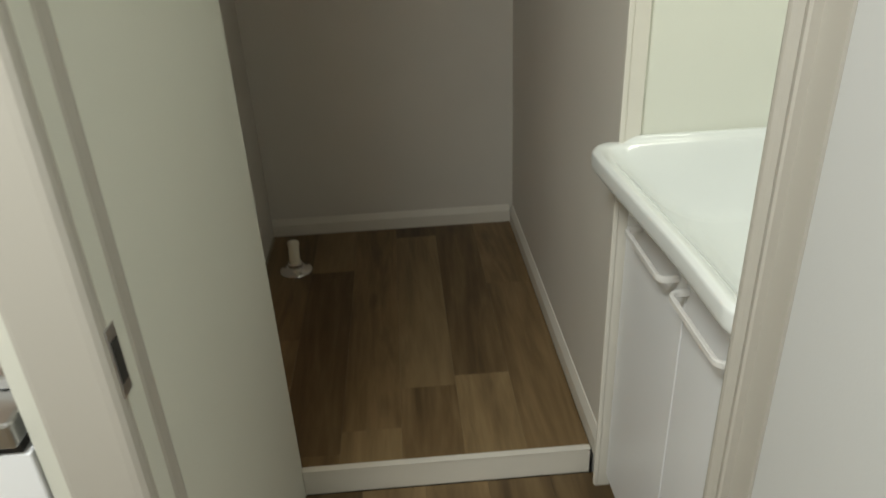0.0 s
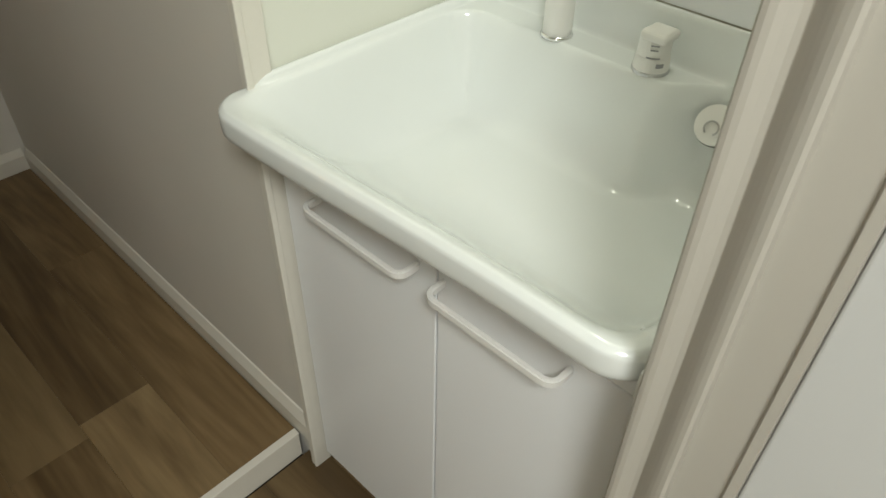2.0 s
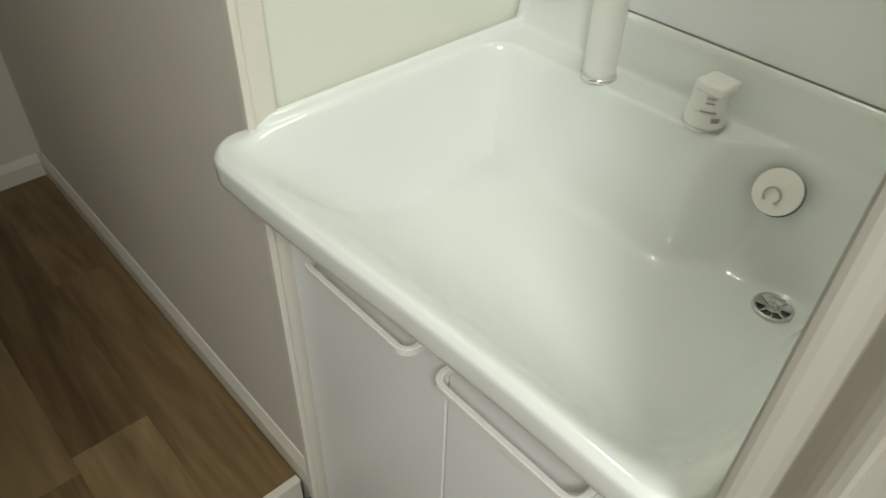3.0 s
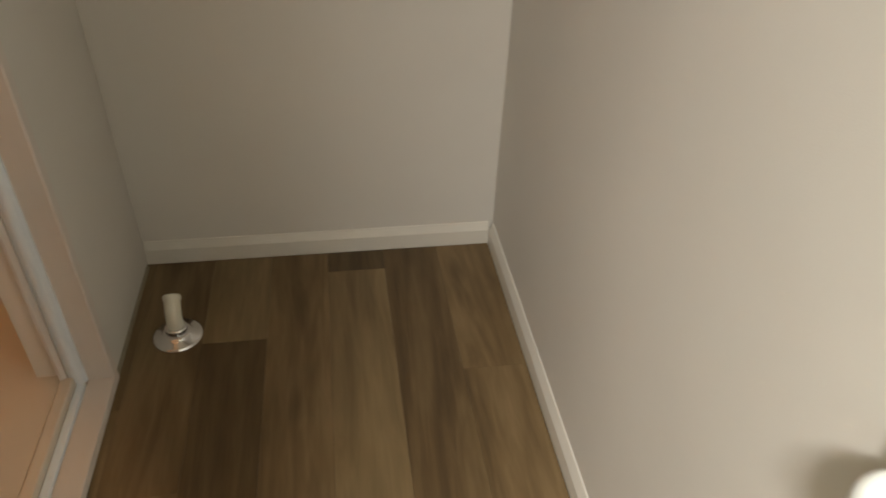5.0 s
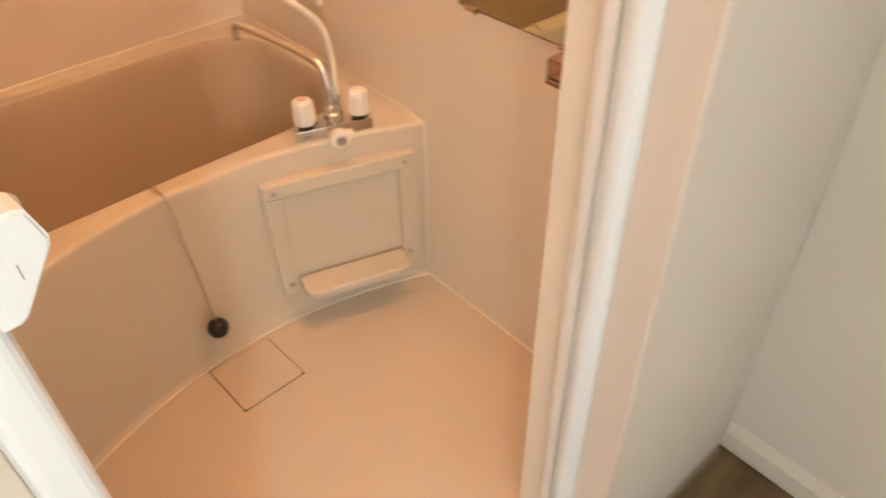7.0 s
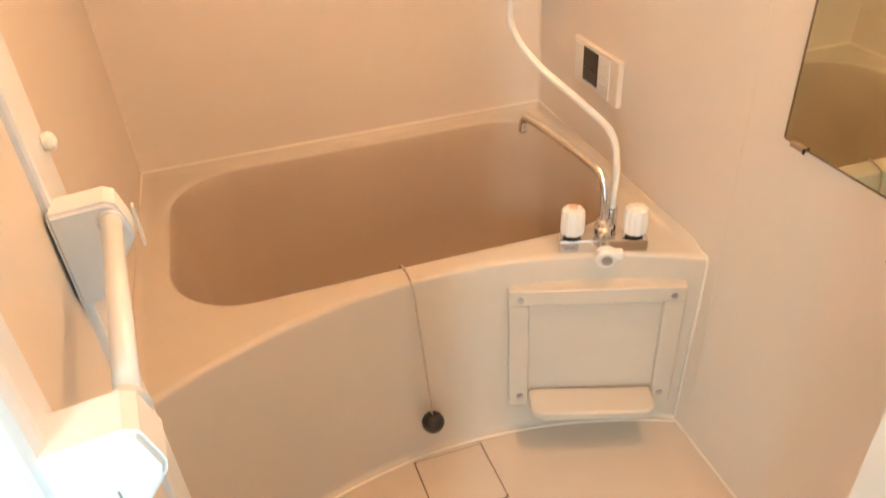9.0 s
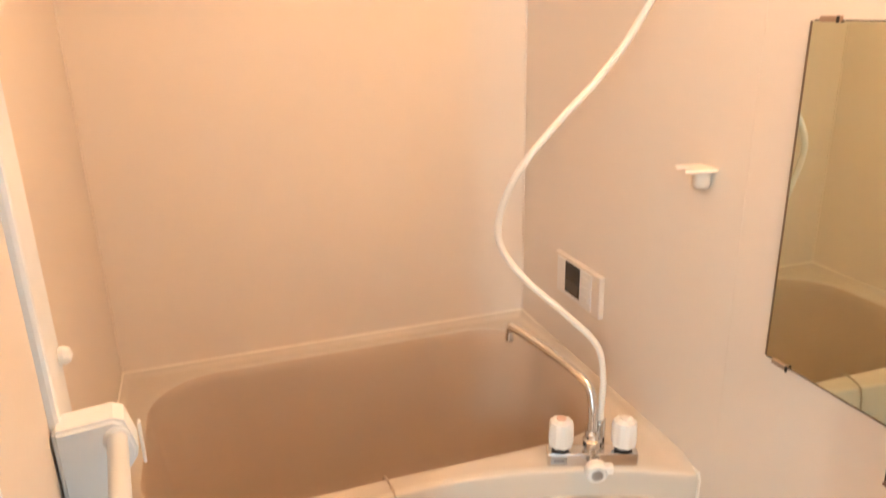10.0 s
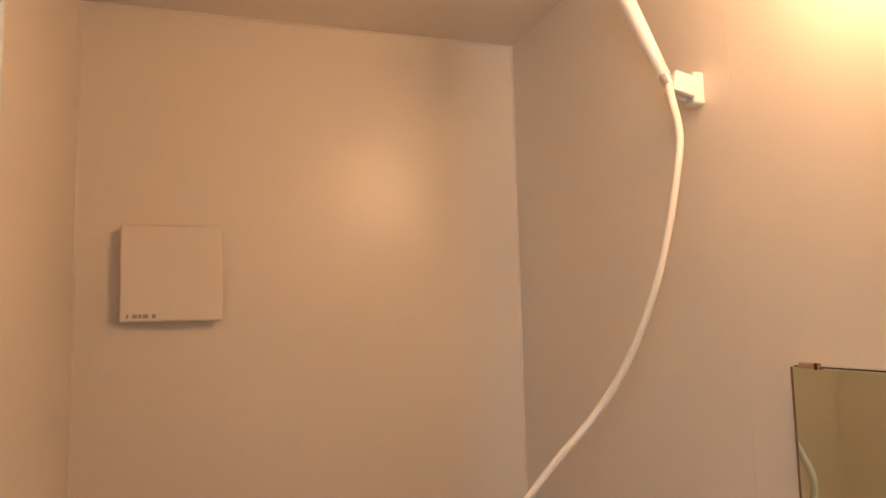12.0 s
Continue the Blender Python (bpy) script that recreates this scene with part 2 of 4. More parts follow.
def round_box_depth(x, y, x0, x1, y0, y1, r):
    """How far (x, y) lies inside a rounded rectangle."""
    qx = abs(x - (x0 + x1) / 2) - (x1 - x0) / 2 + r
    qy = abs(y - (y0 + y1) / 2) - (y1 - y0) / 2 + r
    return r - math.hypot(max(qx, 0), max(qy, 0)) - min(max(qx, qy), 0)


# ---- washroom: walls ----
UP, LOW, CEIL = 0.0, -0.07, 2.25
structure("wall_north", box(-1.03, 0.6, 0.012, 0.11, -0.12, CEIL), WALLPAPER, "greige textured wallpaper wall at the back of the laundry space", "wall")
structure("wall_east_laundry", box(0.012, 0.6, -1.300, 0.010, -0.12, CEIL), WALLPAPER, "greige textured wallpaper wall beside the laundry space", "wall")
structure("wall_vanity_side", box(0.036, 0.474, -1.306, -1.3015, LOW, CEIL), CREAM_WALL, "cream side panel beside the washbasin", "wall")
structure("wall_vanity_back", box(0.476, 0.6, -1.96, -1.302, -0.12, CEIL), CREAM_WALL, "cream wall behind the washbasin", "wall")
structure("wall_entry_east", box(-0.035, 1.1, -2.030, -1.925, -0.12, CEIL), WALLPAPER, "greige wall between washroom and hall", "wall")
structure("wall_west", box(-0.79, -0.681, -1.942, -1.262, -0.12, CEIL), surface("pale_wallpaper", (0.68, 0.68, 0.61), 0.6, vary=0.03, scale=4, bump=0.3, bump_scale=420, spec=0.3), "pale textured wallpaper wall beside the washroom entrance", "wall")
structure("wall_south_laundry", box(-1.03, -0.792, -1.36, -1.262, -0.12, CEIL), WALLPAPER, "greige wall return beside the bathroom door", "wall")
structure("wall_bath_door_north", box(-1.0, -0.922, -0.405, 0.010, -0.12, CEIL), WALLPAPER, "greige wallpaper wall beside the bathroom door", "wall")
structure("wall_bath_door_south", box(-1.0, -0.922, -1.26, -1.085, -0.12, CEIL), WALLPAPER, "greige wallpaper wall beside the bathroom door", "wall")
structure("wall_bath_door_head", box(-1.0, -0.922, -1.083, -0.407, 1.93, CEIL), WALLPAPER, "greige wall above the bathroom door", "wall")
structure("ceiling", box(-1.1, 0.7, -2.03, 0.11, CEIL, CEIL + 0.1), WHITE_TRIM, "white ceiling of the washroom", "ceiling")

# baseboards: a flat board with a chamfered top edge
def baseboard(name, outline_y, along):
    bm = bmesh.new()
    (a0, a1) = along
    rows = []
    for a in (a0, a1):
        rows.append([bm.verts.new(outline_y(a, d, h)) for d, h in ((0, 0), (0.012, 0), (0.012, 0.044), (0.003, 0.066), (0, 0.067))])
    n = len(rows[0])
    for i in range(n):
        j = (i + 1) % n
        bm.faces.new((rows[0][i], rows[0][j], rows[1][j], rows[1][i]))
    bm.faces.new(rows[0])
    bm.faces.new(rows[1][::-1])
    bmesh.ops.recalc_face_normals(bm, faces=bm.faces[:])
    return structure(name, bm, WHITE_TRIM, "white baseboard along the laundry space wall", "baseboard")


baseboard("baseboard_north", lambda a, d, h: (a, 0.012 - d, UP + h), (-0.920, 0.0))
baseboard("baseboard_east", lambda a, d, h: (0.012 - d, a, UP + h), (-1.299, 0.0))
structure("trim_vanity_corner", box(-0.002, 0.034, -1.318, -1.3015, LOW, CEIL, 0.002), WHITE_TRIM, "white corner trim between laundry space and washbasin", "trim")
structure("trim_vanity_bead", box(-0.006, 0.004, -1.322, -1.3175, LOW + 0.01, CEIL, 0.0015), WHITE_TRIM, "thin white bead on the corner trim", "trim")

structure("trim_floor_west", box(-0.9215, -0.9130, -0.400, -0.0125, 0.0003, 0.0032, 0.001), surface("olive_caulk", (0.30, 0.27, 0.20), 0.6, vary=0.12, scale=30), "narrow olive caulking strip where the laundry floor meets the wall", "trim")

# step up to the laundry space
structure("step_riser", box(-0.6805, -0.003, -1.272, -1.262, LOW, 0.002, 0.002), WHITE_TRIM, "white riser board of the step to the laundry floor", "step")
structure("step_nosing", box(-0.6805, -0.003, -1.275, -1.258, 0.0025, 0.0055, 0.001), WHITE_TRIM, "thin white edging on the step", "trim")

# ---- washbasin cabinet ----
vanity = empty("vanity_cabinet", (0.25, -1.61, LOW), "white two-door washbasin cabinet standing on oak-look vinyl", "cabinet")
YL, YR, YM = -1.327, -1.896, -1.622
part("body", box(0.040, 0.470, YR, YL, LOW + 0.06, 0.60, 0.001), LAMINATE, vanity)
part("front_rail", box(0.040, 0.052, YR, YL, 0.6005, 0.640, 0.001), LAMINATE, vanity)
part("side_rail", box(0.0525, 0.470, YL - 0.008, YL, 0.6005, 0.655, 0.001), LAMINATE, vanity)
part("side_rail", box(0.0525, 0.470, YR, YR + 0.010, 0.6005, 0.70, 0.001), LAMINATE, vanity)
part("upper_rail", box(0.0215, 0.0255, YR, YL, 0.6655, 0.708, 0.0005), LAMINATE, vanity)
part("rail_end", box(0.0215, 0.0255, YR, YR + 0.028, 0.7085, 0.750, 0.0005), LAMINATE, vanity)
part("corner_block", box(0.0260, 0.060, YR, YR + 0.011, 0.641, 0.751, 0.0005), LAMINATE, vanity)
structure("trim_vanity_filler", box(0.024, 0.470, -1.9170, -1.8975, LOW, 0.750), WHITE_TRIM, "white filler strip between the washbasin cabinet and the wall", "trim")
part("plinth", box(0.052, 0.46, YR + 0.004, YL - 0.004, LOW, LOW + 0.062), LAMINATE, vanity)
part("levelling_peg", lathe([(0.006, 0), (0.006, 0.02), (0.003, 0.024)], Matrix.Translation((0.043, -1.336, LOW)), 10), WHITE_PLASTIC, vanity)


def pull_handle(y0, y1, door):
    """A flat bow handle: a strip bent back to the door at both ends."""
    zc, xf, xd, r = 0.647, -0.012, 0.020, 0.014
    pts = [(xd, y0)]
    for i in range(7):
        a = math.pi / 2 * i / 6
        pts.append((xf + r - r * math.sin(a), y0 - r + r * math.cos(a)))
    for i in range(7):
        a = math.pi / 2 * i / 6
        pts.append((xf + r - r * math.cos(a), y1 + r - r * math.sin(a)))
    pts.append((xd, y1))
    bm = bmesh.new()
    rows = []
    for i, (x, y) in enumerate(pts):
        a, b = Vector(pts[max(i - 1, 0)]), Vector(pts[min(i + 1, len(pts) - 1)])
        d = (b - a).normalized()
        nrm = Vector((-d.y, d.x)) * 0.0035
        rows.append([bm.verts.new((x + s * nrm.x, y + s * nrm.y, zc + h)) for s, h in ((-1, -0.0055), (1, -0.0055), (1, 0.0055), (-1, 0.0055))])
    for a, b in zip(rows, rows[1:]):
        for i in range(4):
            j = (i + 1) % 4
            bm.faces.new((a[i], a[j], b[j], b[i]))
    bm.faces.new(rows[0])
    bm.faces.new(rows[-1][::-1])
    bmesh.ops.recalc_face_normals(bm, faces=bm.faces[:])
    bmesh.ops.bevel(bm, geom=[e for e in bm.edges if len(e.link_faces) == 2 and e.calc_face_angle(0) > 1.0], offset=0.0015, segments=2, affect="EDGES")
    part("handle", bm, GREY_HANDLE, door, "pale grey bow handle")


for y0, y1, h0, h1 in ((YL, YM + 0.0015, -1.412, -1.592), (YM - 0.0015, YR, -1.634, -1.812)):
    d = part("door", box(0.020, 0.0385, y1, y0, LOW + 0.045, 0.665, 0.0015), LAMINATE, vanity)
    pull_handle(h0 - 0.0, h1, d)

# the moulded washbasin
RIM = 0.776
basin = empty("washbasin", (0.2, -1.61, 0.71), "glossy white moulded washbasin on the cabinet", "washbasin")
SX0, SX1, SY0, SY1 = -0.060, 0.450, -1.902, -1.3085


def basin_height(x, y):
    back = 0.382 + 0.050 * smoothstep((-1.655 - y) / 0.085)
    d = round_box_depth(x, y, -0.30, back, SY0 + 0.006, -1.326, 0.05)
    soft = math.sqrt(max(d, 0.0) ** 2 + 0.010 ** 2) - 0.010
    u = min(1.0, soft / 0.074)
    front = min(1.0, (math.sqrt(max(x + 0.0545, 0.0) ** 2 + 0.030 ** 2) - 0.030) / 0.20)
    wall = (1 - (1 - u) ** 2.3) * (1 - (1 - front) ** 2.2)
    floor = 0.132 + 0.012 * smoothstep((-1.40 - y) / 0.4) * smoothstep((x - 0.05) / 0.3)
    z = RIM - floor * wall
    flat = 1 - smoothstep((math.hypot(x - 0.350, y + 1.800) - 0.029) / 0.022)
    z = z * (1 - flat) + (RIM - 0.1445) * flat
    lip = round_box_depth(x, y, SX0, SX1 + 0.2, SY0, SY1 + 0.001, 0.045)
    z -= 0.004 * (1 - smoothstep(lip / 0.007)) ** 1.5
    z += 0.0662 * smoothstep((x - 0.425) / 0.022) ** 2
    z += 0.010 * smoothstep((y + 1.326) / 0.008) * smoothstep((x - 0.0) / 0.03)
    return z


bm = bmesh.new()
NX, NY = 240, 230
grid = {}
for i in range(NX + 1):
    for j in range(NY + 1):
        x, y = SX0 + (SX1 - SX0) * i / NX, SY0 + (SY1 - SY0) * j / NY
        # draw the two front corners in to a radius
        r = 0.045
        ox, oy = x, y
        for cy, s in ((SY0 + r, -1), (SY1 - r, 1)):
            if x < SX0 + r and (y - cy) * s > 0:
                dx, dy = (SX0 + r - x) / r, (y - cy) * s / r
                big = max(dx, dy)
                length = math.hypot(dx, dy)
                if length > 1e-6:
                    ox, oy = SX0 + r - dx / length * big * r, cy + s * dy / length * big * r
        z = basin_height(ox, oy)
        if ox > -0.004:
            oy = min(oy, -1.3068)
        taper = 0.018 * smoothstep((-1.33 - oy) / 0.45)
        grid[i, j] = bm.verts.new((ox + taper * max(0.0, min(1.0, (0.1 - ox) / 0.154)), oy, z))
for i in range(NX):
    for j in range(NY):
        bm.faces.new((grid[i, j], grid[i + 1, j], grid[i + 1, j + 1], grid[i, j + 1]))
# rolled front edge and underside
ring = [grid[i, 0] for i in range(NX, -1, -1)] + [grid[0, j] for j in range(1, NY + 1)] + [grid[i, NY] for i in range(1, NX + 1)]
prev = ring
for k, (inset, drop) in enumerate(((-0.0012, 0.002), (-0.0018, 0.006), (-0.0018, 0.022), (-0.001, 0.028), (0.001, 0.0315), (0.005, 0.0335), (0.020, 0.034))):
    row = []
    for v in ring:
        c = Vector((0.2, max(min(v.co.y, -1.40), -1.82), 0))
        c.x = max(v.co.x, 0.02) if v.co.x > 0.02 else 0.02
        away = Vector((v.co.x - c.x, v.co.y - c.y, 0))
        away = away.normalized() if away.length > 1e-6 else Vector((0, 1 if v.co.y > -1.6 else -1, 0))
        p = v.co - away * inset
        row.append(bm.verts.new((p.x, p.y, RIM - 0.004 - drop)))
    for a, b, c2, d2 in zip(prev, prev[1:], row[1:], row):
        bm.faces.new((a, d2, c2, b))
    prev = row
bmesh.ops.recalc_face_normals(bm, faces=bm.faces[:])
part("basin", bm, SINK_WHITE, basin, smooth=True)
part("end_tab", box(-0.040, 0.0235, -1.9165, -1.9005, 0.738, 0.772, 0.003), SINK_WHITE, basin)
part("overflow_seat", lathe([(0.0272, 0), (0.0272, 0.004), (0.024, 0.005)], look((0.398, -1.744, 0.738), (0.30, -1.748, 0.811)) @ pose(0, 0, 0, 180), 28), DARK, basin)
plug = part("plug", lathe([(0.0260, 0.004), (0.0268, 0.007), (0.0260, 0.010), (0.001, 0.0115)], look((0.398, -1.744, 0.738), (0.30, -1.748, 0.811)) @ pose(0, 0, 0, 180), 32), WHITE_PLASTIC, basin, "round white basin plug parked on the back wall", smooth=False)
pm = look((0.398, -1.744, 0.738), (0.30, -1.748, 0.811))
ringpts = [pm @ Vector((0.002 + 0.009 * math.sin(a), -0.006 - 0.009 * math.cos(a) * 1, -0.013)) for a in [radians(35 + 290 * i / 16) for i in range(17)]]
part("pull_ring", tube(ringpts, 0.0012, 6), STEEL, plug)
DRAIN = Matrix.Translation((0.350, -1.800, RIM - 0.1440)) @ Matrix.Diagonal((0.80, 0.80, 1.0, 1.0))
part("drain_hole", lathe([(0.0262, 0.0002), (0.025, 0.0012), (0.0005, 0.0010)], DRAIN, 28), DARK, basin)
grate = part("drain_grate", lathe([(0.0285, -0.012), (0.0285, 0.003), (0.0255, 0.0042), (0.0235, 0.0032), (0.0232, 0.0015)], DRAIN, 28), STEEL, basin, "steel drain grate", smooth=True)
part("grate_ring", tube([DRAIN @ Vector((0.010 * math.cos(radians(15 * k)), 0.010 * math.sin(radians(15 * k)), 0.0026)) for k in range(25)], 0.0011, 6), STEEL, grate)
for k in range(8):
    a = radians(45 * k + 20)
    part("grate_bar", tube([DRAIN @ Vector((r * math.cos(a), r * math.sin(a), 0.0026)) for r in (0.004, 0.0236)], 0.0011, 6), STEEL, grate)

tap = empty("basin_tap", (0.392, -1.49, RIM), "white cylindrical pull-out basin tap with chrome ring", "tap")
part("tap_collar", lathe([(0.023, 0), (0.023, 0.004), (0.021, 0.006)], Matrix.Translation((0.395, -1.487, RIM - 0.001)), 28), CHROME, tap, smooth=True)
part("tap_body", tube(smooth_line([(0.395, -1.487, RIM + 0.004), (0.394, -1.487, RIM + 0.07), (0.388, -1.488, RIM + 0.13), (0.365, -1.489, RIM + 0.175), (0.31, -1.491, RIM + 0.195)]), 0.0205, 24), WHITE_PLASTIC, tap, smooth=True)

knob = empty("basin_mixer_knob", (0.401, -1.635, RIM), "white tapered mixer knob with printed marks beside the basin tap", "tap")
km = Matrix.Translation((0.401, -1.635, RIM)) 
part("knob_ring", lathe([(0.0245, -0.001), (0.0245, 0.003), (0.0235, 0.004)], km, 28), STEEL, knob, smooth=False)
part("knob_base", lathe([(0.0235, 0.004), (0.0225, 0.018), (0.0215, 0.022)], km, 28), WHITE_PLASTIC, knob)
part("knob_cap", lathe([(0.0215, 0.0225), (0.0205, 0.042), (0.0195, 0.050), (0.013, 0.055), (0.001, 0.056)], km, 28), WHITE_PLASTIC, knob)
part("lever", box(0.379, 0.418, -1.659, -1.621, RIM + 0.044, RIM + 0.057, 0.0055, 3), WHITE_PLASTIC, knob)
for h, a0, a1 in ((0.040, 195, 222), (0.034, 196, 221), (0.0235, 186, 232), (0.012, 222, 248)):
    bm = bmesh.new()
    r = 0.0222 if h > 0.022 else 0.0236
    lo = [bm.verts.new((r * math.cos(radians(a0 + (a1 - a0) * i / 8)), r * math.sin(radians(a0 + (a1 - a0) * i / 8)), h)) for i in range(9)]
    hi = [bm.verts.new((v.co.x, v.co.y, h + (0.002 if h != 0.012 else 0.006))) for v in lo]
    for i in range(8):
        bm.faces.new((lo[i], lo[i + 1], hi[i + 1], hi[i]))
    bm.transform(km)
    part("printed_mark", bm, GREY_MARK, knob)

panel = empty("vanity_back_panel", (0.46, -1.61, 0.85), "white glossy panel behind the washbasin, below the mirror cabinet", "panel")
part("board", box(0.452, 0.470, -1.90, -1.3075, 0.8432, 1.25, 0.001), LAMINATE, panel)
part("shadow_strip", box(0.4519, 0.470, -1.90, -1.3075, 0.8419, 0.8431), surface("seam_grey", (0.50, 0.46, 0.39), 0.7), panel)
vl = empty("vanity_light", (0.40, -1.60, 1.68), "white fluorescent light above the washbasin", "lamp")
part("housing", box(0.28, 0.475, -1.87, -1.37, 1.67, 1.71, 0.006), WHITE_PLASTIC, vl)
part("diffuser", box(0.37, 0.46, -1.85, -1.39, 1.655, 1.6695, 0.004), COOL_GLASS, vl)

# ---- entrance door frame, east side ----
def jamb_east():
    """Rounded inner edge, shallow cove, a fat stop bead with a sharp return, then the flat reveal and a chamfered casing edge."""
    xs = [(-0.053, -1.9085), (-0.0555, -1.9105), (-0.0562, -1.914), (-0.0555, -1.918), (-0.0520, -1.922), (-0.0490, -1.927), (-0.0485, -1.931)]
    xs += [(-0.0490 - 0.0130 * math.sin(radians(90 * k / 6)), -1.932 - 0.023 * k / 6) for k in range(7)]
    xs += [(-0.0600, -1.9575), (-0.0520, -1.9585), (-0.0520, -1.9930), (-0.0560, -1.9950), (-0.0560, -2.0020), (-0.0520, -2.0030),
           (-0.0360, -2.0030), (-0.0360, -1.9235), (0.03, -1.9235), (0.03, -1.9085)]
    return prism(xs, LOW, 2.05)


def jamb_west():
    xs = [(-0.685, -1.8500), (-0.683, -1.8680), (-0.679, -1.8840), (-0.679, -1.9040), (-0.682, -1.9090), (-0.682, -1.9500), (-0.6835, -1.9560), (-0.688, -1.9605), (-0.695, -1.9620),
          (-0.752, -1.9660), (-0.757, -1.9650), (-0.757, -1.9535), (-0.6885, -1.9435), (-0.6885, -1.8500)]
    return prism(xs, LOW, 2.05)


entry = empty("door_frame", (-0.37, -1.97, LOW), "ivory moulded door frame at the washroom entrance", "door frame")
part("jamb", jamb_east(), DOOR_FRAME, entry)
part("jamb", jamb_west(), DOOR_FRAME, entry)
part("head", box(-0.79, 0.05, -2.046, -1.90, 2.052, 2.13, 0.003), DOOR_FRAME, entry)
structure("wall_entry_head", box(-0.79, 0.0, -2.03, -1.93, 2.132, CEIL), WALLPAPER, "greige wall above the washroom entrance", "wall")
plate = part("strike_plate", box(-0.6835, -0.6805, -1.950, -1.928, 0.772, 0.852, 0.001), STEEL, entry, "steel strike plate let into the jamb")
part("latch_hole", box(-0.6805, -0.6795, -1.946, -1.932, 0.788, 0.836), DARK, plate)
leaf = empty("entrance_door", (-0.035, -2.3, LOW), "beige flush door standing open into the hall", "door")
part("door_leaf", box(-0.0545, -0.0370, -2.66, -2.0037, LOW + 0.01, 2.03, 0.002), surface("door_leaf_sheet", (0.56, 0.565, 0.56), 0.45, vary=0.03, scale=3, bump=0.1), leaf)

# ---- hall and kitchen corner ----
structure("wall_hall_south", box(-1.7, 1.1, -4.1, -4.0, -0.12, 2.4), WALLPAPER, "greige hall wall", "wall")
structure("wall_hall_east", box(1.0, 1.1, -4.0, -2.032, -0.12, 2.4), WALLPAPER, "greige hall wall", "wall")
structure("wall_hall_west", box(-1.7, -1.6, -4.0, -1.37, -0.12, 2.4), WALLPAPER, "greige hall wall", "wall")
structure("wall_kitchen_back", box(-1.6, -0.792, -1.46, -1.372, -0.12, 2.4), WALLPAPER, "greige wall behind the kitchen counter", "wall")
structure("ceiling_hall", box(-1.7, 1.1, -4.1, -2.032, 2.3, 2.4), WHITE_TRIM, "white hall ceiling", "ceiling")
structure("ceiling_kitchen", box(-1.7, -0.792, -2.03, -1.37, 2.3, 2.4), WHITE_TRIM, "white kitchen ceiling", "ceiling")
hl = empty("hall_ceiling_light", (-0.90, -2.70, 2.3), "round white hall ceiling light, switched on", "lamp")
part("lamp_base", lathe([(0.17, 0), (0.17, -0.03), (0.02, -0.032)], Matrix.Translation((-0.90, -2.70, 2.3)), 32), WHITE_PLASTIC, hl)
part("lamp_shade", lathe([(0.165, -0.033), (0.16, -0.07), (0.12, -0.10), (0.01, -0.112)], Matrix.Translation((-0.90, -2.70, 2.3)), 32), COOL_GLASS, hl)
counter = empty("kitchen_counter", (-1.1, -1.75, LOW), "white kitchen counter with a stainless steel worktop in the hall", "counter")
part("cabinet", box(-1.55, -0.792, -1.948, -1.465, LOW, 0.712, 0.002), LAMINATE, counter)
part("worktop", box(-1.55, -0.796, -1.957, -1.465, 0.726, 0.758, 0.004), STEEL, counter, "brushed steel worktop")
part("shadow_gap", box(-1.55, -0.800, -1.945, -1.465, 0.7125, 0.7255), DARK, counter)
part("back_rim", box(-1.55, -0.800, -1.90, -1.87, 0.7585, 0.775, 0.003), STEEL, counter)
splash = structure("tiled_splashback", box(-1.58, -0.793, -1.4700, -1.4615, 0.80, 1.5), DARK, "brown tiled splashback behind the kitchen counter", "tiles")

# ---- bathroom shell ----
BX0, BX1, BY0, BY1, BZ, BC = -2.357, -1.003, -1.092, -0.130, 0.048, 1.944
structure("wall_bath_north_far", box(BX0, -1.6094, BY1, -0.03, 0.0, 2.05), BATH_WALL, "cream bathroom wall panel beside the bathtub", "wall")
structure("wall_bath_north_near", box(-1.6086, BX1 - 0.06, BY1, -0.03, 0.0, 2.05), BATH_WALL, "cream bathroom wall panel with the mirror", "wall")
structure("trim_panel_joint", box(-1.6094, -1.6086, BY1 + 0.0004, -0.03, 0.0, 1.944), BATH_WALL, "joint between the bathroom wall panels", "trim")
structure("wall_bath_west", box(BX0 - 0.1, BX0, BY0 - 0.1, -0.03, 0.0, 2.05), BATH_WALL, "cream bathroom wall panel behind the bathtub", "wall")
structure("wall_bath_south", box(BX0, BX1 - 0.06, BY0 - 0.1, BY0, 0.0, 2.05), BATH_WALL, "cream bathroom wall panel", "wall")
structure("wall_bath_east_north", box(-1.062, -1.0015, -0.43, BY1 + 0.1, 0.0, 2.05), BATH_WALL, "cream bathroom wall panel beside the door", "wall")
structure("wall_bath_east_south", box(-1.062, -1.0015, BY0 - 0.1, -1.06, 0.0, 2.05), BATH_WALL, "cream bathroom wall panel beside the door", "wall")
structure("ceiling_bath", box(BX0 - 0.1, -1.0, BY0 - 0.1, -0.03, BC, BC + 0.1), BATH_WALL, "cream bathroom ceiling panel", "ceiling")
structure("floor_bath", box(BX0, -1.012, BY0, BY1, -0.05, BZ), BATH_FLOOR, "peach moulded bathroom floor", "floor")
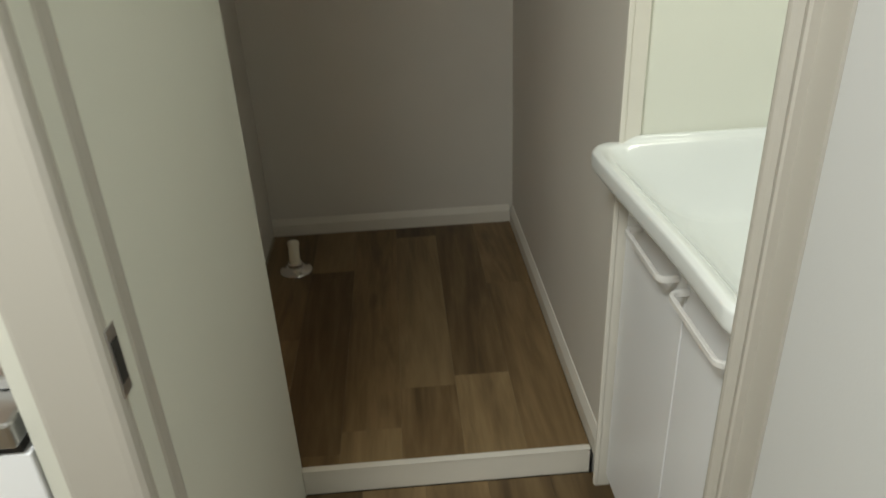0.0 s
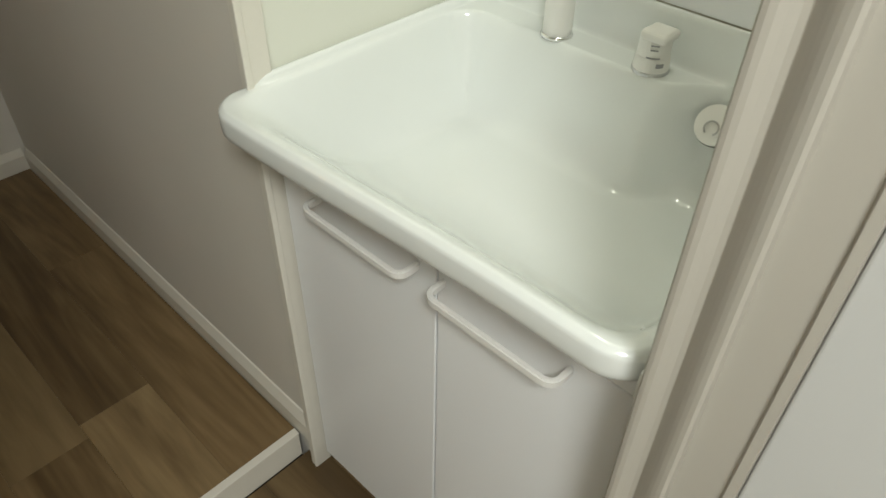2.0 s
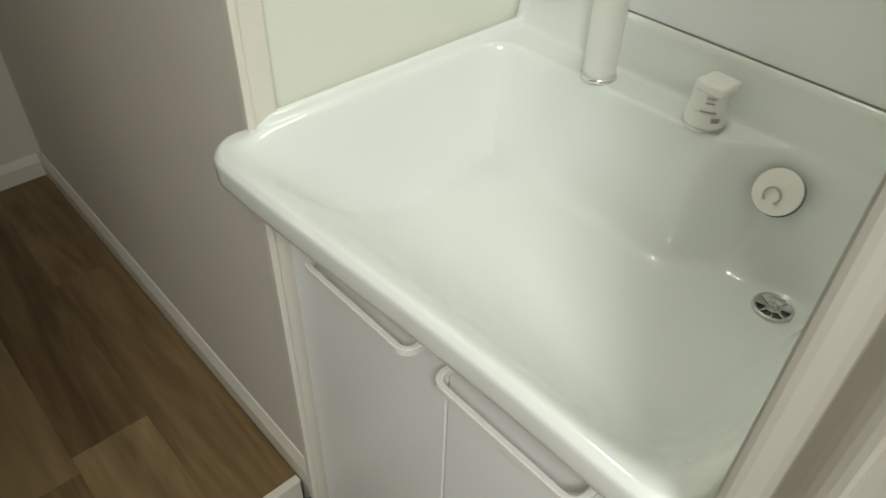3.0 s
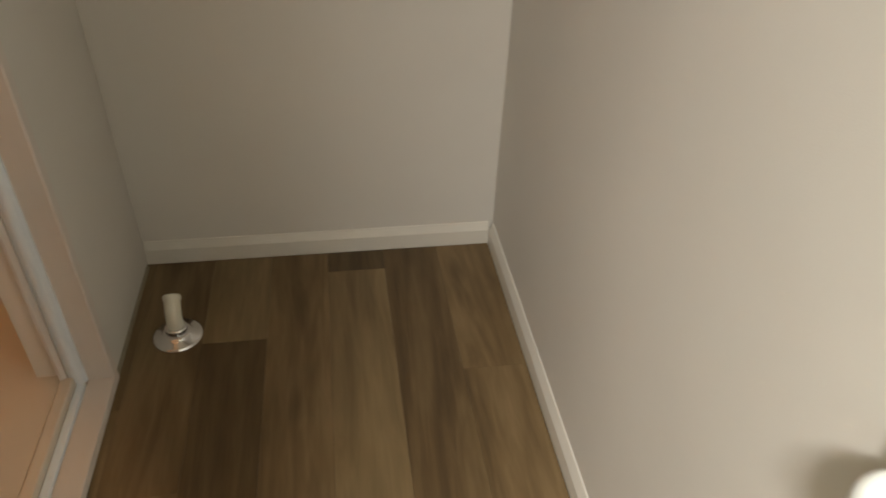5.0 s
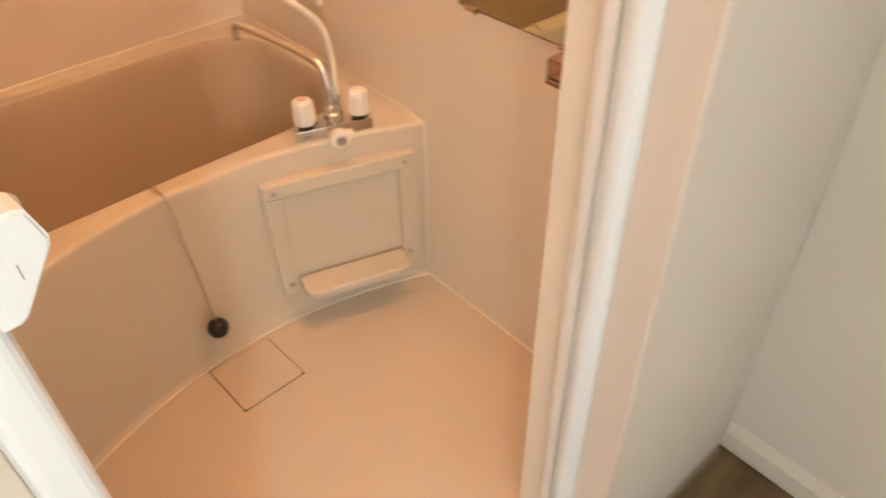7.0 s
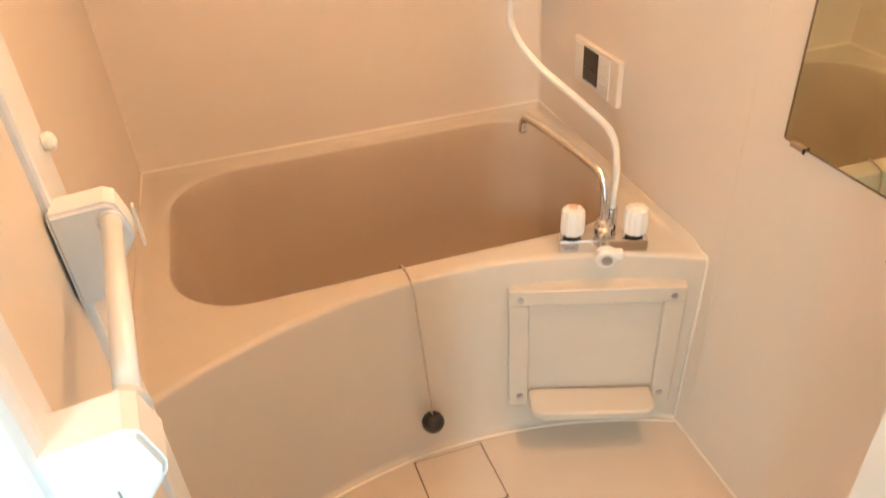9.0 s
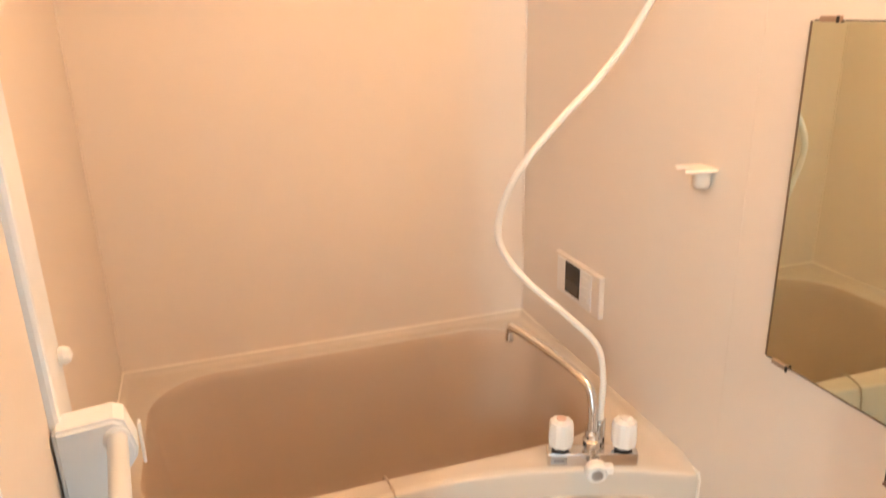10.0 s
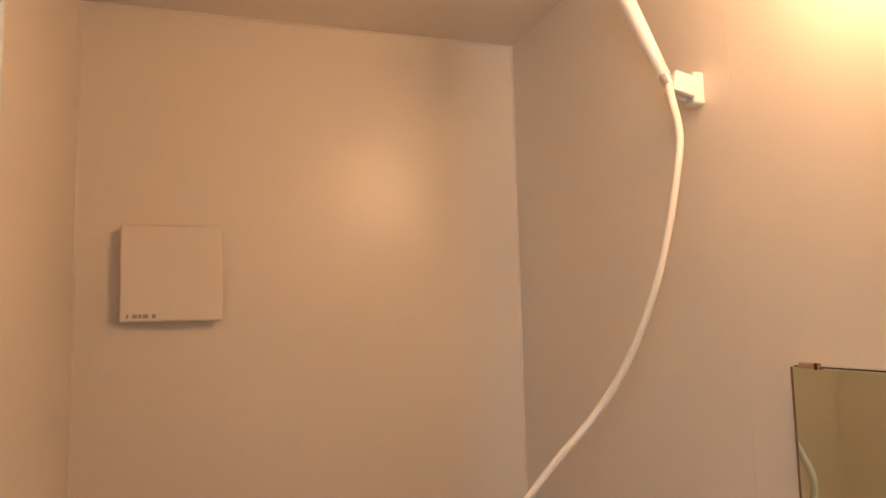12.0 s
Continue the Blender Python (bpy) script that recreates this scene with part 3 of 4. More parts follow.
for name, pts in (("trim_floor_north", [(-1.64, BY1 - 0.001, BZ + 0.002), (-1.06, BY1 - 0.001, BZ + 0.002)]), ("trim_floor_south", [(-1.64, BY0 + 0.001, BZ + 0.002), (-1.06, BY0 + 0.001, BZ + 0.002)]),
                  ("trim_corner_nw", [(BX0 + 0.001, BY1 - 0.001, 0.47), (BX0 + 0.001, BY1 - 0.001, BC)]), ("trim_corner_sw", [(BX0 + 0.001, BY0 + 0.001, 0.47), (BX0 + 0.001, BY0 + 0.001, BC)]),
                  ("trim_ceiling_west", [(BX0 + 0.001, BY0, BC - 0.001), (BX0 + 0.001, BY1, BC - 0.001)])):
    structure(name, tube(pts, 0.0028, 8), SEALANT if "floor" in name else BATH_WALL, "pale sealant joint in the bathroom", "trim")

# bathroom door frame: stepped north jamb, sill, head
BATH_FRAME = surface("bath_frame_paint", (0.69, 0.62, 0.565), 0.4, vary=0.03, scale=5, bump=0.06)
frame_b = empty("bathroom_door_frame", (-0.96, -0.75, 0.0), "white stepped frame and sill of the bathroom door", "door frame")
jn = [(-0.912, -0.402), (-0.912, -0.424), (-0.915, -0.4265), (-0.963, -0.4285), (-0.9985, -0.4330), (-0.9985, -0.4420), (-1.006, -0.4475), (-1.012, -0.4480), (-1.012, -0.431), (-0.9985, -0.431), (-0.9985, -0.402)]
part("jamb", prism(jn, 0.0, 1.93), BATH_FRAME, frame_b)
js = [(-0.912, -1.088), (-0.912, -1.064), (-0.962, -1.060), (-0.976, -1.050), (-1.000, -1.046), (-1.000, -1.088)]
part("jamb", prism(js, 0.0, 1.93), BATH_FRAME, frame_b)
bead = [(-0.9640, -0.4290), (-0.9640, -0.4350)] + [(-0.9700 - 0.022 * k / 6, -0.4380 - 0.0075 * math.sin(radians(30 + 120 * k / 6))) for k in range(7)] + [(-0.9970, -0.4390), (-0.9980, -0.4345)]
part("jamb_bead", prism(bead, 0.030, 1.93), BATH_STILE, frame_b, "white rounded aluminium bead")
part("sill", box(-0.966, -0.9105, -1.085, -0.405, 0.0, 0.026, 0.003), BATH_FRAME, frame_b)
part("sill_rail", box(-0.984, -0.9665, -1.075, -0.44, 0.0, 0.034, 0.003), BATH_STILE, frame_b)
part("sill_lip", box(-1.011, -0.9845, -1.075, -0.44, 0.0, 0.052, 0.004), BATH_FLOOR, frame_b)
part("head", box(-1.0, -0.912, -1.085, -0.405, 1.932, 1.99, 0.003), BATH_FRAME, frame_b)

# ---- folding bathroom door, folded open ----
fold = empty("folding_bathroom_door", (-1.1, -0.99, 0.055), "cream folding bathroom door with white stiles, folded open", "door")
NEAR, FAR = Vector((-1.030, -0.938)), Vector((-1.262, -0.962))
ALONG = (FAR - NEAR).normalized()
OUT = Vector((-ALONG.y, ALONG.x))
if OUT.y < 0:
    OUT = -OUT


def on_leaf(s, o, z):
    """A place s along the leaf from its near end, o out from its face, at height z."""
    p = NEAR + ALONG * s + OUT * o
    return Vector((p.x, p.y, z))


LEAF_LEN = (FAR - NEAR).length


def leaf_box(s0, s1, o0, o1, z0, z1, bevel=0.0, segments=2):
    bm = box(s0, s1, o0, o1, z0, z1, bevel, segments)
    m = Matrix(((ALONG.x, OUT.x, 0, NEAR.x), (ALONG.y, OUT.y, 0, NEAR.y), (0, 0, 1, 0), (0, 0, 0, 1)))
    bm.transform(m)
    bmesh.ops.recalc_face_normals(bm, faces=bm.faces[:])
    return bm


part("leaf_panel", leaf_box(0.012, LEAF_LEN - 0.058, -0.020, -0.006, 0.075, 1.90), BATH_DOOR, fold)
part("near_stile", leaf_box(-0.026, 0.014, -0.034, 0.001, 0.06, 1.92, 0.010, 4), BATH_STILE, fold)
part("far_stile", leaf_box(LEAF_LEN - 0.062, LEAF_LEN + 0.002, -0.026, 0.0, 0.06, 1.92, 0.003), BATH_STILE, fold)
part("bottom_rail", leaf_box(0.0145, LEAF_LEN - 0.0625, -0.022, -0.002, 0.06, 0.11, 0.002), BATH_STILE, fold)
part("back_leaf", leaf_box(0.01, LEAF_LEN - 0.01, -0.055, -0.034, 0.06, 1.92, 0.002), BATH_DOOR, fold)
part("stile_knob", lathe([(0.0055, 0), (0.006, 0.003), (0.0045, 0.006), (0.001, 0.0075)], Matrix.Translation(on_leaf(LEAF_LEN - 0.014, 0.001, 1.034)) @ pose(0, 0, 0, -90), 16), WHITE_PLASTIC, fold)
hz = 1.003
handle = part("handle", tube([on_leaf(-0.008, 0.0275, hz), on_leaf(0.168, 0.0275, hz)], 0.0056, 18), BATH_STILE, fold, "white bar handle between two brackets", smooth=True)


def bracket(s0, s1):
    """A block that tapers down to the stile, with the bar let into its upper outer corner."""
    side = [(-0.0045, 0.011), (0.0270, 0.012), (0.0325, 0.009), (0.0375, -0.010), (0.0360, -0.016), (0.0110, -0.050), (0.0070, -0.052), (-0.0045, -0.052)]
    bm = bmesh.new()
    ends = [[bm.verts.new(on_leaf(s, o, hz + z)) for o, z in side] for s in (s0, s1)]
    for k in range(len(side)):
        m = (k + 1) % len(side)
        bm.faces.new((ends[0][k], ends[0][m], ends[1][m], ends[1][k]))
    bm.faces.new(ends[0])
    bm.faces.new(ends[1][::-1])
    bmesh.ops.recalc_face_normals(bm, faces=bm.faces[:])
    bmesh.ops.bevel(bm, geom=[e for e in bm.edges if e.calc_face_angle(0) > 0.9], offset=0.0022, segments=3, affect="EDGES")
    return bm


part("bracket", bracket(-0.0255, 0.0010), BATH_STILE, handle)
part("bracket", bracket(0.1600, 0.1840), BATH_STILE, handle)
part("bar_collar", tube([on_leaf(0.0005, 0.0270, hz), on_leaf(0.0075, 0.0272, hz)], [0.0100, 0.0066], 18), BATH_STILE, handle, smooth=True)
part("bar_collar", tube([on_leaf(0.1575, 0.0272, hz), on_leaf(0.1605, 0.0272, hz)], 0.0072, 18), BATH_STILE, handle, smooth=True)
part("bracket_mark", leaf_box(-0.0259, -0.0256, 0.0170, 0.0178, hz - 0.026, hz - 0.016), GREY_MARK, handle)
part("latch_tab", leaf_box(0.1780, 0.1850, 0.0380, 0.0400, hz - 0.032, hz - 0.004, 0.0008), WHITE_PLASTIC, handle)

# ---- bathtub ----
TR = 0.468
tub = empty("bathtub", (-2.0, -0.61, BZ), "cream moulded bathtub with taupe inside and a curved apron", "bathtub")


def front_top(y):
    return -1.772 + 0.143 * ((y + 0.585) / 0.48) ** 2


def front_foot(y):
    return -1.752 + 0.108 * ((y + 0.56) / 0.45) ** 2


IN = (-2.318, -1.812, -1.035, -0.160, 0.145)


def loop(inset, n=40):
    """Points round the rounded rectangle of the opening, drawn in by inset."""
    x0, x1, y0, y1, r = IN
    x0, x1, y0, y1, r = x0 + inset, x1 - inset, y0 + inset, y1 - inset, max(r - inset, 0.04)
    out = []
    for cx, cy, a0 in ((x1 - r, y1 - r, 0), (x0 + r, y1 - r, 90), (x0 + r, y0 + r, 180), (x1 - r, y0 + r, 270)):
        out += [(cx + r * math.cos(radians(a0 + 90 * k / n)), cy + r * math.sin(radians(a0 + 90 * k / n))) for k in range(n + 1)]
    sides = []
    for k, p in enumerate(out):
        sides.append(p)
        q = out[(k + 1) % len(out)]
        if (k + 1) % (n + 1) == 0:
            sides += [(p[0] + (q[0] - p[0]) * m / 24, p[1] + (q[1] - p[1]) * m / 24) for m in range(1, 24)]
    return sides


def outer_of(x, y):
    """The place on the tub's outline straight out from the opening's middle through (x, y)."""
    cx, cy = -2.07, -0.60
    lo, hi = 1.0, 4.0
    for _ in range(40):
        m = (lo + hi) / 2
        px, py = cx + (x - cx) * m, cy + (y - cy) * m
        if BX0 <= px <= front_top(min(max(py, BY0), BY1)) and BY0 <= py <= BY1:
            lo = m
        else:
            hi = m
    return cx + (x - cx) * lo, cy + (y - cy) * lo


rim_bm, in_bm = bmesh.new(), bmesh.new()
edge_in = loop(0.0)
edge_out = [outer_of(*p) for p in edge_in]
for corner in ((BX0, BY0), (BX0, BY1), (front_top(BY0), BY0), (front_top(BY1), BY1)):
    k = min(range(len(edge_out)), key=lambda q: (edge_out[q][0] - corner[0]) ** 2 + (edge_out[q][1] - corner[1]) ** 2)
    edge_out[k] = corner


def ring_faces(bm, rings):
    for a, b in zip(rings, rings[1:]):
        for k in range(len(a)):
            j = (k + 1) % len(a)
            bm.faces.new((a[k], a[j], b[j], b[k]))


def rim_height(x, y):
    z = TR - 0.002 * (1 - smoothstep((front_top(y) - x) / 0.006)) ** 1.6
    return z + 0.012 * (1 - smoothstep((min(x - BX0, y - BY0, BY1 - y) - 0.002) / 0.012)) * smoothstep((front_top(y) - x) / 0.05)


rings = []
for f in (0.0, 0.04, 0.10, 0.2, 0.4, 0.6, 0.75, 0.85, 0.92, 0.97, 1.0):
    row = []
    for (xi, yi), (xo, yo) in zip(edge_in, edge_out):
        x, y = xi + (xo - xi) * f, yi + (yo - yi) * f
        row.append(rim_bm.verts.new((x, y, rim_height(x, y) - 0.004 * (1 - smoothstep(f / 0.10)))))
    rings.append(row)
ring_faces(rim_bm, rings)
rings = []
for inset, drop in ((0.0, 0.004), (0.003, 0.010), (0.006, 0.03), (0.012, 0.09), (0.022, 0.18), (0.032, 0.26), (0.042, 0.32), (0.056, 0.355), (0.080, 0.375), (0.12, 0.382)):
    rings.append([in_bm.verts.new((x, y, TR - drop)) for x, y in loop(inset)])
ring_faces(in_bm, rings)
in_bm.faces.new(rings[-1])
for b_ in (rim_bm, in_bm):
    bmesh.ops.recalc_face_normals(b_, faces=b_.faces[:])
    if sum(f.normal.z for f in b_.faces) < 0:
        bmesh.ops.reverse_faces(b_, faces=b_.faces[:])
part("rim", rim_bm, TUB_CREAM, tub, smooth=True)
part("inside", in_bm, TUB_TAUPE, tub, "taupe inside of the bathtub", smooth=True)
ap = bmesh.new()
rows = []
H = TR - 0.002
prof = [(0.0, 0.0), (0.003, 0.0008), (0.0052, 0.003), (0.0062, 0.007), (0.0066, 0.018)] + [(0.007 - 0.007 * k / 10, 0.018 + (H - BZ - 0.03) * k / 10) for k in range(1, 11)] + [(0.004, H - BZ - 0.004), (0.014, H - BZ + 0.001)]
for k, (o, drop) in enumerate(prof):
    f = drop / (H - BZ)
    rows.append([ap.verts.new((front_top(y) * (1 - f) + front_foot(y) * f + o, y, H - drop)) for y in [BY0 + (BY1 - BY0) * j / 70 for j in range(71)]])
for a, b in zip(rows, rows[1:]):
    for j in range(70):
        ap.faces.new((a[j], a[j + 1], b[j + 1], b[j]))
bmesh.ops.recalc_face_normals(ap, faces=ap.faces[:])
part("apron", ap, TUB_CREAM, tub, smooth=True)
structure("trim_tub_north", tube([(front_foot(BY1) + 0.006, BY1 - 0.001, BZ + 0.01), (front_top(BY1) + 0.0068, BY1 - 0.001, TR - 0.012), (front_top(BY1) + 0.004, BY1 - 0.001, TR - 0.001), (BX0, BY1 - 0.001, TR + 0.012)], 0.0028, 8), SEALANT, "pale sealant joint where the bathtub meets the wall", "trim")
structure("trim_tub_south", tube([(front_foot(BY0) + 0.006, BY0 + 0.001, BZ + 0.01), (front_top(BY0) + 0.0068, BY0 + 0.001, TR - 0.012), (front_top(BY0) + 0.004, BY0 + 0.001, TR - 0.001), (BX0, BY0 + 0.001, TR + 0.012)], 0.0028, 8), SEALANT, "pale sealant joint where the bathtub meets the wall", "trim")
structure("trim_tub_west", tube([(BX0 + 0.001, BY0, TR + 0.013), (BX0 + 0.001, BY1, TR + 0.013)], 0.003, 8), SEALANT, "pale sealant joint where the bathtub meets the wall", "trim")
part("edge_bead", tube([(front_foot(y) + 0.013, y, BZ + 0.002) for y in [BY0 + (BY1 - BY0) * j / 40 for j in range(41)]], 0.0028, 6), SEALANT, tub)

# access panel with a small ledge on the apron
PA, PB = Vector((-1.742, -0.462)), Vector((-1.640, -0.160))
PD = (PB - PA).normalized()
PN = Vector((PD.y, -PD.x))
if PN.x < 0:
    PN = -PN
PL = (PB - PA).length
PM = Matrix(((PD.x, PN.x, 0, PA.x), (PD.y, PN.y, 0, PA.y), (0, 0, 1, 0), (0, 0, 0, 1)))


def on_panel(bm):
    bm.transform(PM)
    bmesh.ops.recalc_face_normals(bm, faces=bm.faces[:])
    return bm


pan = part("access_panel", on_panel(box(0.03, PL - 0.03, -0.050, -0.006, 0.135, 0.39)), TUB_CREAM, tub, "screwed-on access panel with a small ledge")
for s0, s1, z0, z1 in ((0, PL, 0.380, 0.414), (0, 0.038, 0.124, 0.3795), (PL - 0.038, PL, 0.124, 0.3795), (0.0385, PL - 0.0385, 0.124, 0.155)):
    part("panel_frame", on_panel(box(s0, s1, -0.045, 0.004, z0, z1, 0.003)), TUB_CREAM, pan)
for s, z in ((0.022, 0.394), (PL - 0.022, 0.394), (0.022, 0.152), (PL - 0.022, 0.152)):
    part("screw", on_panel(lathe([(0.0065, 0), (0.006, 0.0025), (0.002, 0.003), (0.0018, 0.0015), (0.0005, 0.001)], Matrix.Translation((s, 0.004, z)) @ pose(0, 0, 0, -90), 14)), STEEL, pan, "steel screw head")
led = [(0.040, 0.0), (PL - 0.040, 0.0), (PL - 0.040, 0.045), (PL - 0.047, 0.060), (PL - 0.062, 0.068), (0.062, 0.068), (0.047, 0.060), (0.040, 0.045)]
part("ledge", on_panel(prism(led, 0.146, 0.167, 0.005)), TUB_CREAM, pan)

# chain and plug hanging over the rim
chain = empty("bath_plug_and_chain", (-1.72, -0.627, 0.16), "black rubber bath plug on a chain hanging over the bathtub rim", "plug")
cp = smooth_line([(-1.825, -0.640, 0.440), (-1.812, -0.638, 0.472), (-1.775, -0.634, 0.472), (-1.757, -0.632, 0.455), (-1.747, -0.630, 0.38), (-1.735, -0.628, 0.28), (-1.724, -0.627, 0.188)], 6)
part("chain", tube(cp, [0.0016 + 0.0008 * (k % 2) for k in range(len(cp))], 6), surface("chain_metal", (0.55, 0.48, 0.40), 0.35, metal=0.8, vary=0.2, scale=200), chain)
part("plug_loop", tube([(-1.722 + 0.004 * math.cos(a), -0.627, 0.184 + 0.005 * math.sin(a)) for a in [k * math.pi / 6 for k in range(13)]], 0.0011, 6), STEEL, chain)
part("rubber_plug", lathe([(0.002, 0.020), (0.008, 0.019), (0.018, 0.013), (0.022, 0.004), (0.0215, -0.004), (0.018, -0.012), (0.010, -0.019), (0.002, -0.021)], Matrix.Translation((-1.718, -0.627, 0.160)), 24), RUBBER, chain, smooth=True)

# floor hatch over the drain
hatch = empty("floor_drain_cover", (-1.657, -0.597, BZ), "square peach drain cover let into the bathroom floor", "drain cover")
part("gap", prism([(-1.7272, -0.5288), (-1.588, -0.5225), (-1.585, -0.6665), (-1.7272, -0.6722)], BZ + 0.0002, BZ + 0.0008), surface("drain_gap", (0.16, 0.10, 0.065), 0.8), hatch)
part("cover", prism([(-1.725, -0.531), (-1.594, -0.525), (-1.590, -0.530), (-1.587, -0.660), (-1.592, -0.665), (-1.722, -0.670), (-1.725, -0.666)], BZ + 0.0004, BZ + 0.0030, 0.001), BATH_FLOOR, hatch)

# ---- bath tap on the rim ----
faucet = empty("bath_tap", (-1.73, -0.285, TR), "two-knob chrome bath tap with swivel spout on the bathtub rim", "tap")
TA, TB = Vector((-1.752, -0.336)), Vector((-1.714, -0.234))
TD = (TB - TA).normalized()
TN = Vector((TD.y, -TD.x))
TM = Matrix(((TD.x, TN.x, 0, TA.x), (TD.y, TN.y, 0, TA.y), (0, 0, 1, TR), (0, 0, 0, 1)))
TLN = (TB - TA).length


def on_tap(bm):
    bm.transform(TM)
    bmesh.ops.recalc_face_normals(bm, faces=bm.faces[:])
    return bm


part("base_bar", on_tap(box(-0.024, TLN + 0.024, -0.014, 0.016, 0.0, 0.026, 0.003)), CHROME, faucet)
part("label_plate", on_tap(box(-0.018, 0.010, 0.0165, 0.0175, 0.006, 0.020)), STEEL, faucet)
part("label_print", on_tap(box(-0.013, 0.005, 0.0176, 0.0180, 0.010, 0.016)), GREY_MARK, faucet)
for s, cap in ((0.0, LABEL_RED), (TLN, WHITE_PLASTIC)):
    part("knob_stem", on_tap(lathe([(0.015, 0.0265), (0.016, 0.034), (0.012, 0.036)], Matrix.Translation((s, 0, 0)), 20)), RUBBER, faucet)
    bm = bmesh.new()
    rings = []
    for r, h in ((0.0195, 0.036), (0.0215, 0.041), (0.0205, 0.074), (0.0185, 0.082), (0.012, 0.086), (0.008, 0.0865)):
        rings.append([bm.verts.new(((r + 0.0009 * math.cos(9 * 2 * math.pi * k / 36)) * math.cos(2 * math.pi * k / 36), (r + 0.0009 * math.cos(9 * 2 * math.pi * k / 36)) * math.sin(2 * math.pi * k / 36), h)) for k in range(36)])
    for a, b in zip(rings, rings[1:]):
        for k in range(36):
            bm.faces.new((a[k], a[(k + 1) % 36], b[(k + 1) % 36], b[k]))
    bm.faces.new(rings[-1])
    bm.faces.new(rings[0][::-1])
    bm.transform(Matrix.Translation((s, 0, 0)))
    kn = part("knob", on_tap(bm), WHITE_PLASTIC, faucet, smooth=False)
    part("knob_cap", on_tap(lathe([(0.0085, 0.0866), (0.008, 0.0885), (0.001, 0.089)], Matrix.Translation((s, 0, 0)), 18)), cap, kn)
part("centre_body", on_tap(lathe([(0.014, 0.0), (0.0145, 0.030), (0.017, 0.034), (0.017, 0.046), (0.013, 0.050), (0.013, 0.060), (0.010, 0.064)], Matrix.Translation((TLN / 2, 0.0, 0)), 22)), CHROME, faucet, smooth=False)
part("diverter_stem", on_tap(lathe([(0.011, 0), (0.011, 0.03)], Matrix.Translation((TLN / 2, 0.012, 0.014)) @ pose(0, 0, 0, -90), 18)), CHROME, faucet)
dv = part("diverter_knob", on_tap(lathe([(0.016, 0), (0.019, 0.004), (0.019, 0.018), (0.015, 0.023), (0.001, 0.0235)], Matrix.Translation((TLN / 2, 0.036, 0.014)) @ pose(0, 0, 0, -90), 24)), WHITE_PLASTIC, faucet)
part("diverter_wing", on_tap(box(TLN / 2 + 0.010, TLN / 2 + 0.028, 0.040, 0.056, 0.012, 0.028, 0.003)), WHITE_PLASTIC, dv)
part("diverter_ring", on_tap(lathe([(0.010, 0.0237), (0.010, 0.0245), (0.007, 0.0247), (0.0068, 0.0242)], Matrix.Translation((TLN / 2, 0.036, 0.014)) @ pose(0, 0, 0, -90), 20)), STEEL, dv)
sp = smooth_line([(-1.733, -0.286, TR + 0.055), (-1.735, -0.286, TR + 0.105), (-1.748, -0.288, TR + 0.140), (-1.785, -0.299, TR + 0.156), (-1.865, -0.320, TR + 0.168), (-1.938, -0.341, TR + 0.176), (-1.950, -0.345, TR + 0.172), (-1.954, -0.346, TR + 0.145)], 7)
part("spout", tube(sp, 0.0082, 16), CHROME, faucet, smooth=True)
part("hose_union", tube([(-1.741, -0.266, TR + 0.03), (-1.745, -0.264, TR + 0.075)], 0.010, 16), CHROME, faucet)

# ---- shower hose, handset and holder ----
shower = empty("hand_shower", (-1.67, -0.19, 1.6), "white hand shower with a long looping white hose", "shower")
part("hose", tube(smooth_line(HOSE, 10), 0.0058, 14), surface("hose_plastic", (0.80, 0.755, 0.68), 0.4, vary=0.02), shower, "white plastic shower hose", smooth=True)
part("swivel_nut", tube([HEAD_A, HEAD_A.lerp(HEAD_B, 0.10)], 0.009, 16), CHROME, shower)
part("handset", tube([HEAD_A.lerp(HEAD_B, 0.10), HEAD_A.lerp(HEAD_B, 0.5), HEAD_A.lerp(HEAD_B, 1.0), HEAD_A.lerp(HEAD_B, 1.25)], [0.0095, 0.011, 0.0125, 0.016], 18), WHITE_PLASTIC, shower, smooth=True)
hm = Matrix.Translation(HEAD_A.lerp(HEAD_B, 1.35)) @ (HEAD_B - HEAD_A).to_track_quat("Z", "Y").to_matrix().to_4x4()
part("shower_face", lathe([(0.018, -0.03), (0.034, 0.0), (0.036, 0.02), (0.03, 0.03), (0.002, 0.032)], hm, 24), WHITE_PLASTIC, shower)


def shower_holder(name, at, w, h, tilt, label):
    """A wall bracket: base block on the wall and two prongs round a slot."""
    ob = empty(name, at, label, "shower holder")
    x, y, z = at
    part("base", box(x - w / 2, x + w / 2, y - 0.020, y - 0.0005, z - h / 2, z + h / 2, 0.004), WHITE_PLASTIC, ob)
    for s in (-1, 1):
        bm = box(-0.0055, 0.0055, -0.034, 0.006, -h * 0.30, h * 0.34, 0.003)
        bm.transform(Matrix.Translation((x + s * w * 0.36, y - 0.022, z)) @ pose(0, 0, 0, tilt, 0, 0))
        part("prong", bm, WHITE_PLASTIC, ob)
    return ob


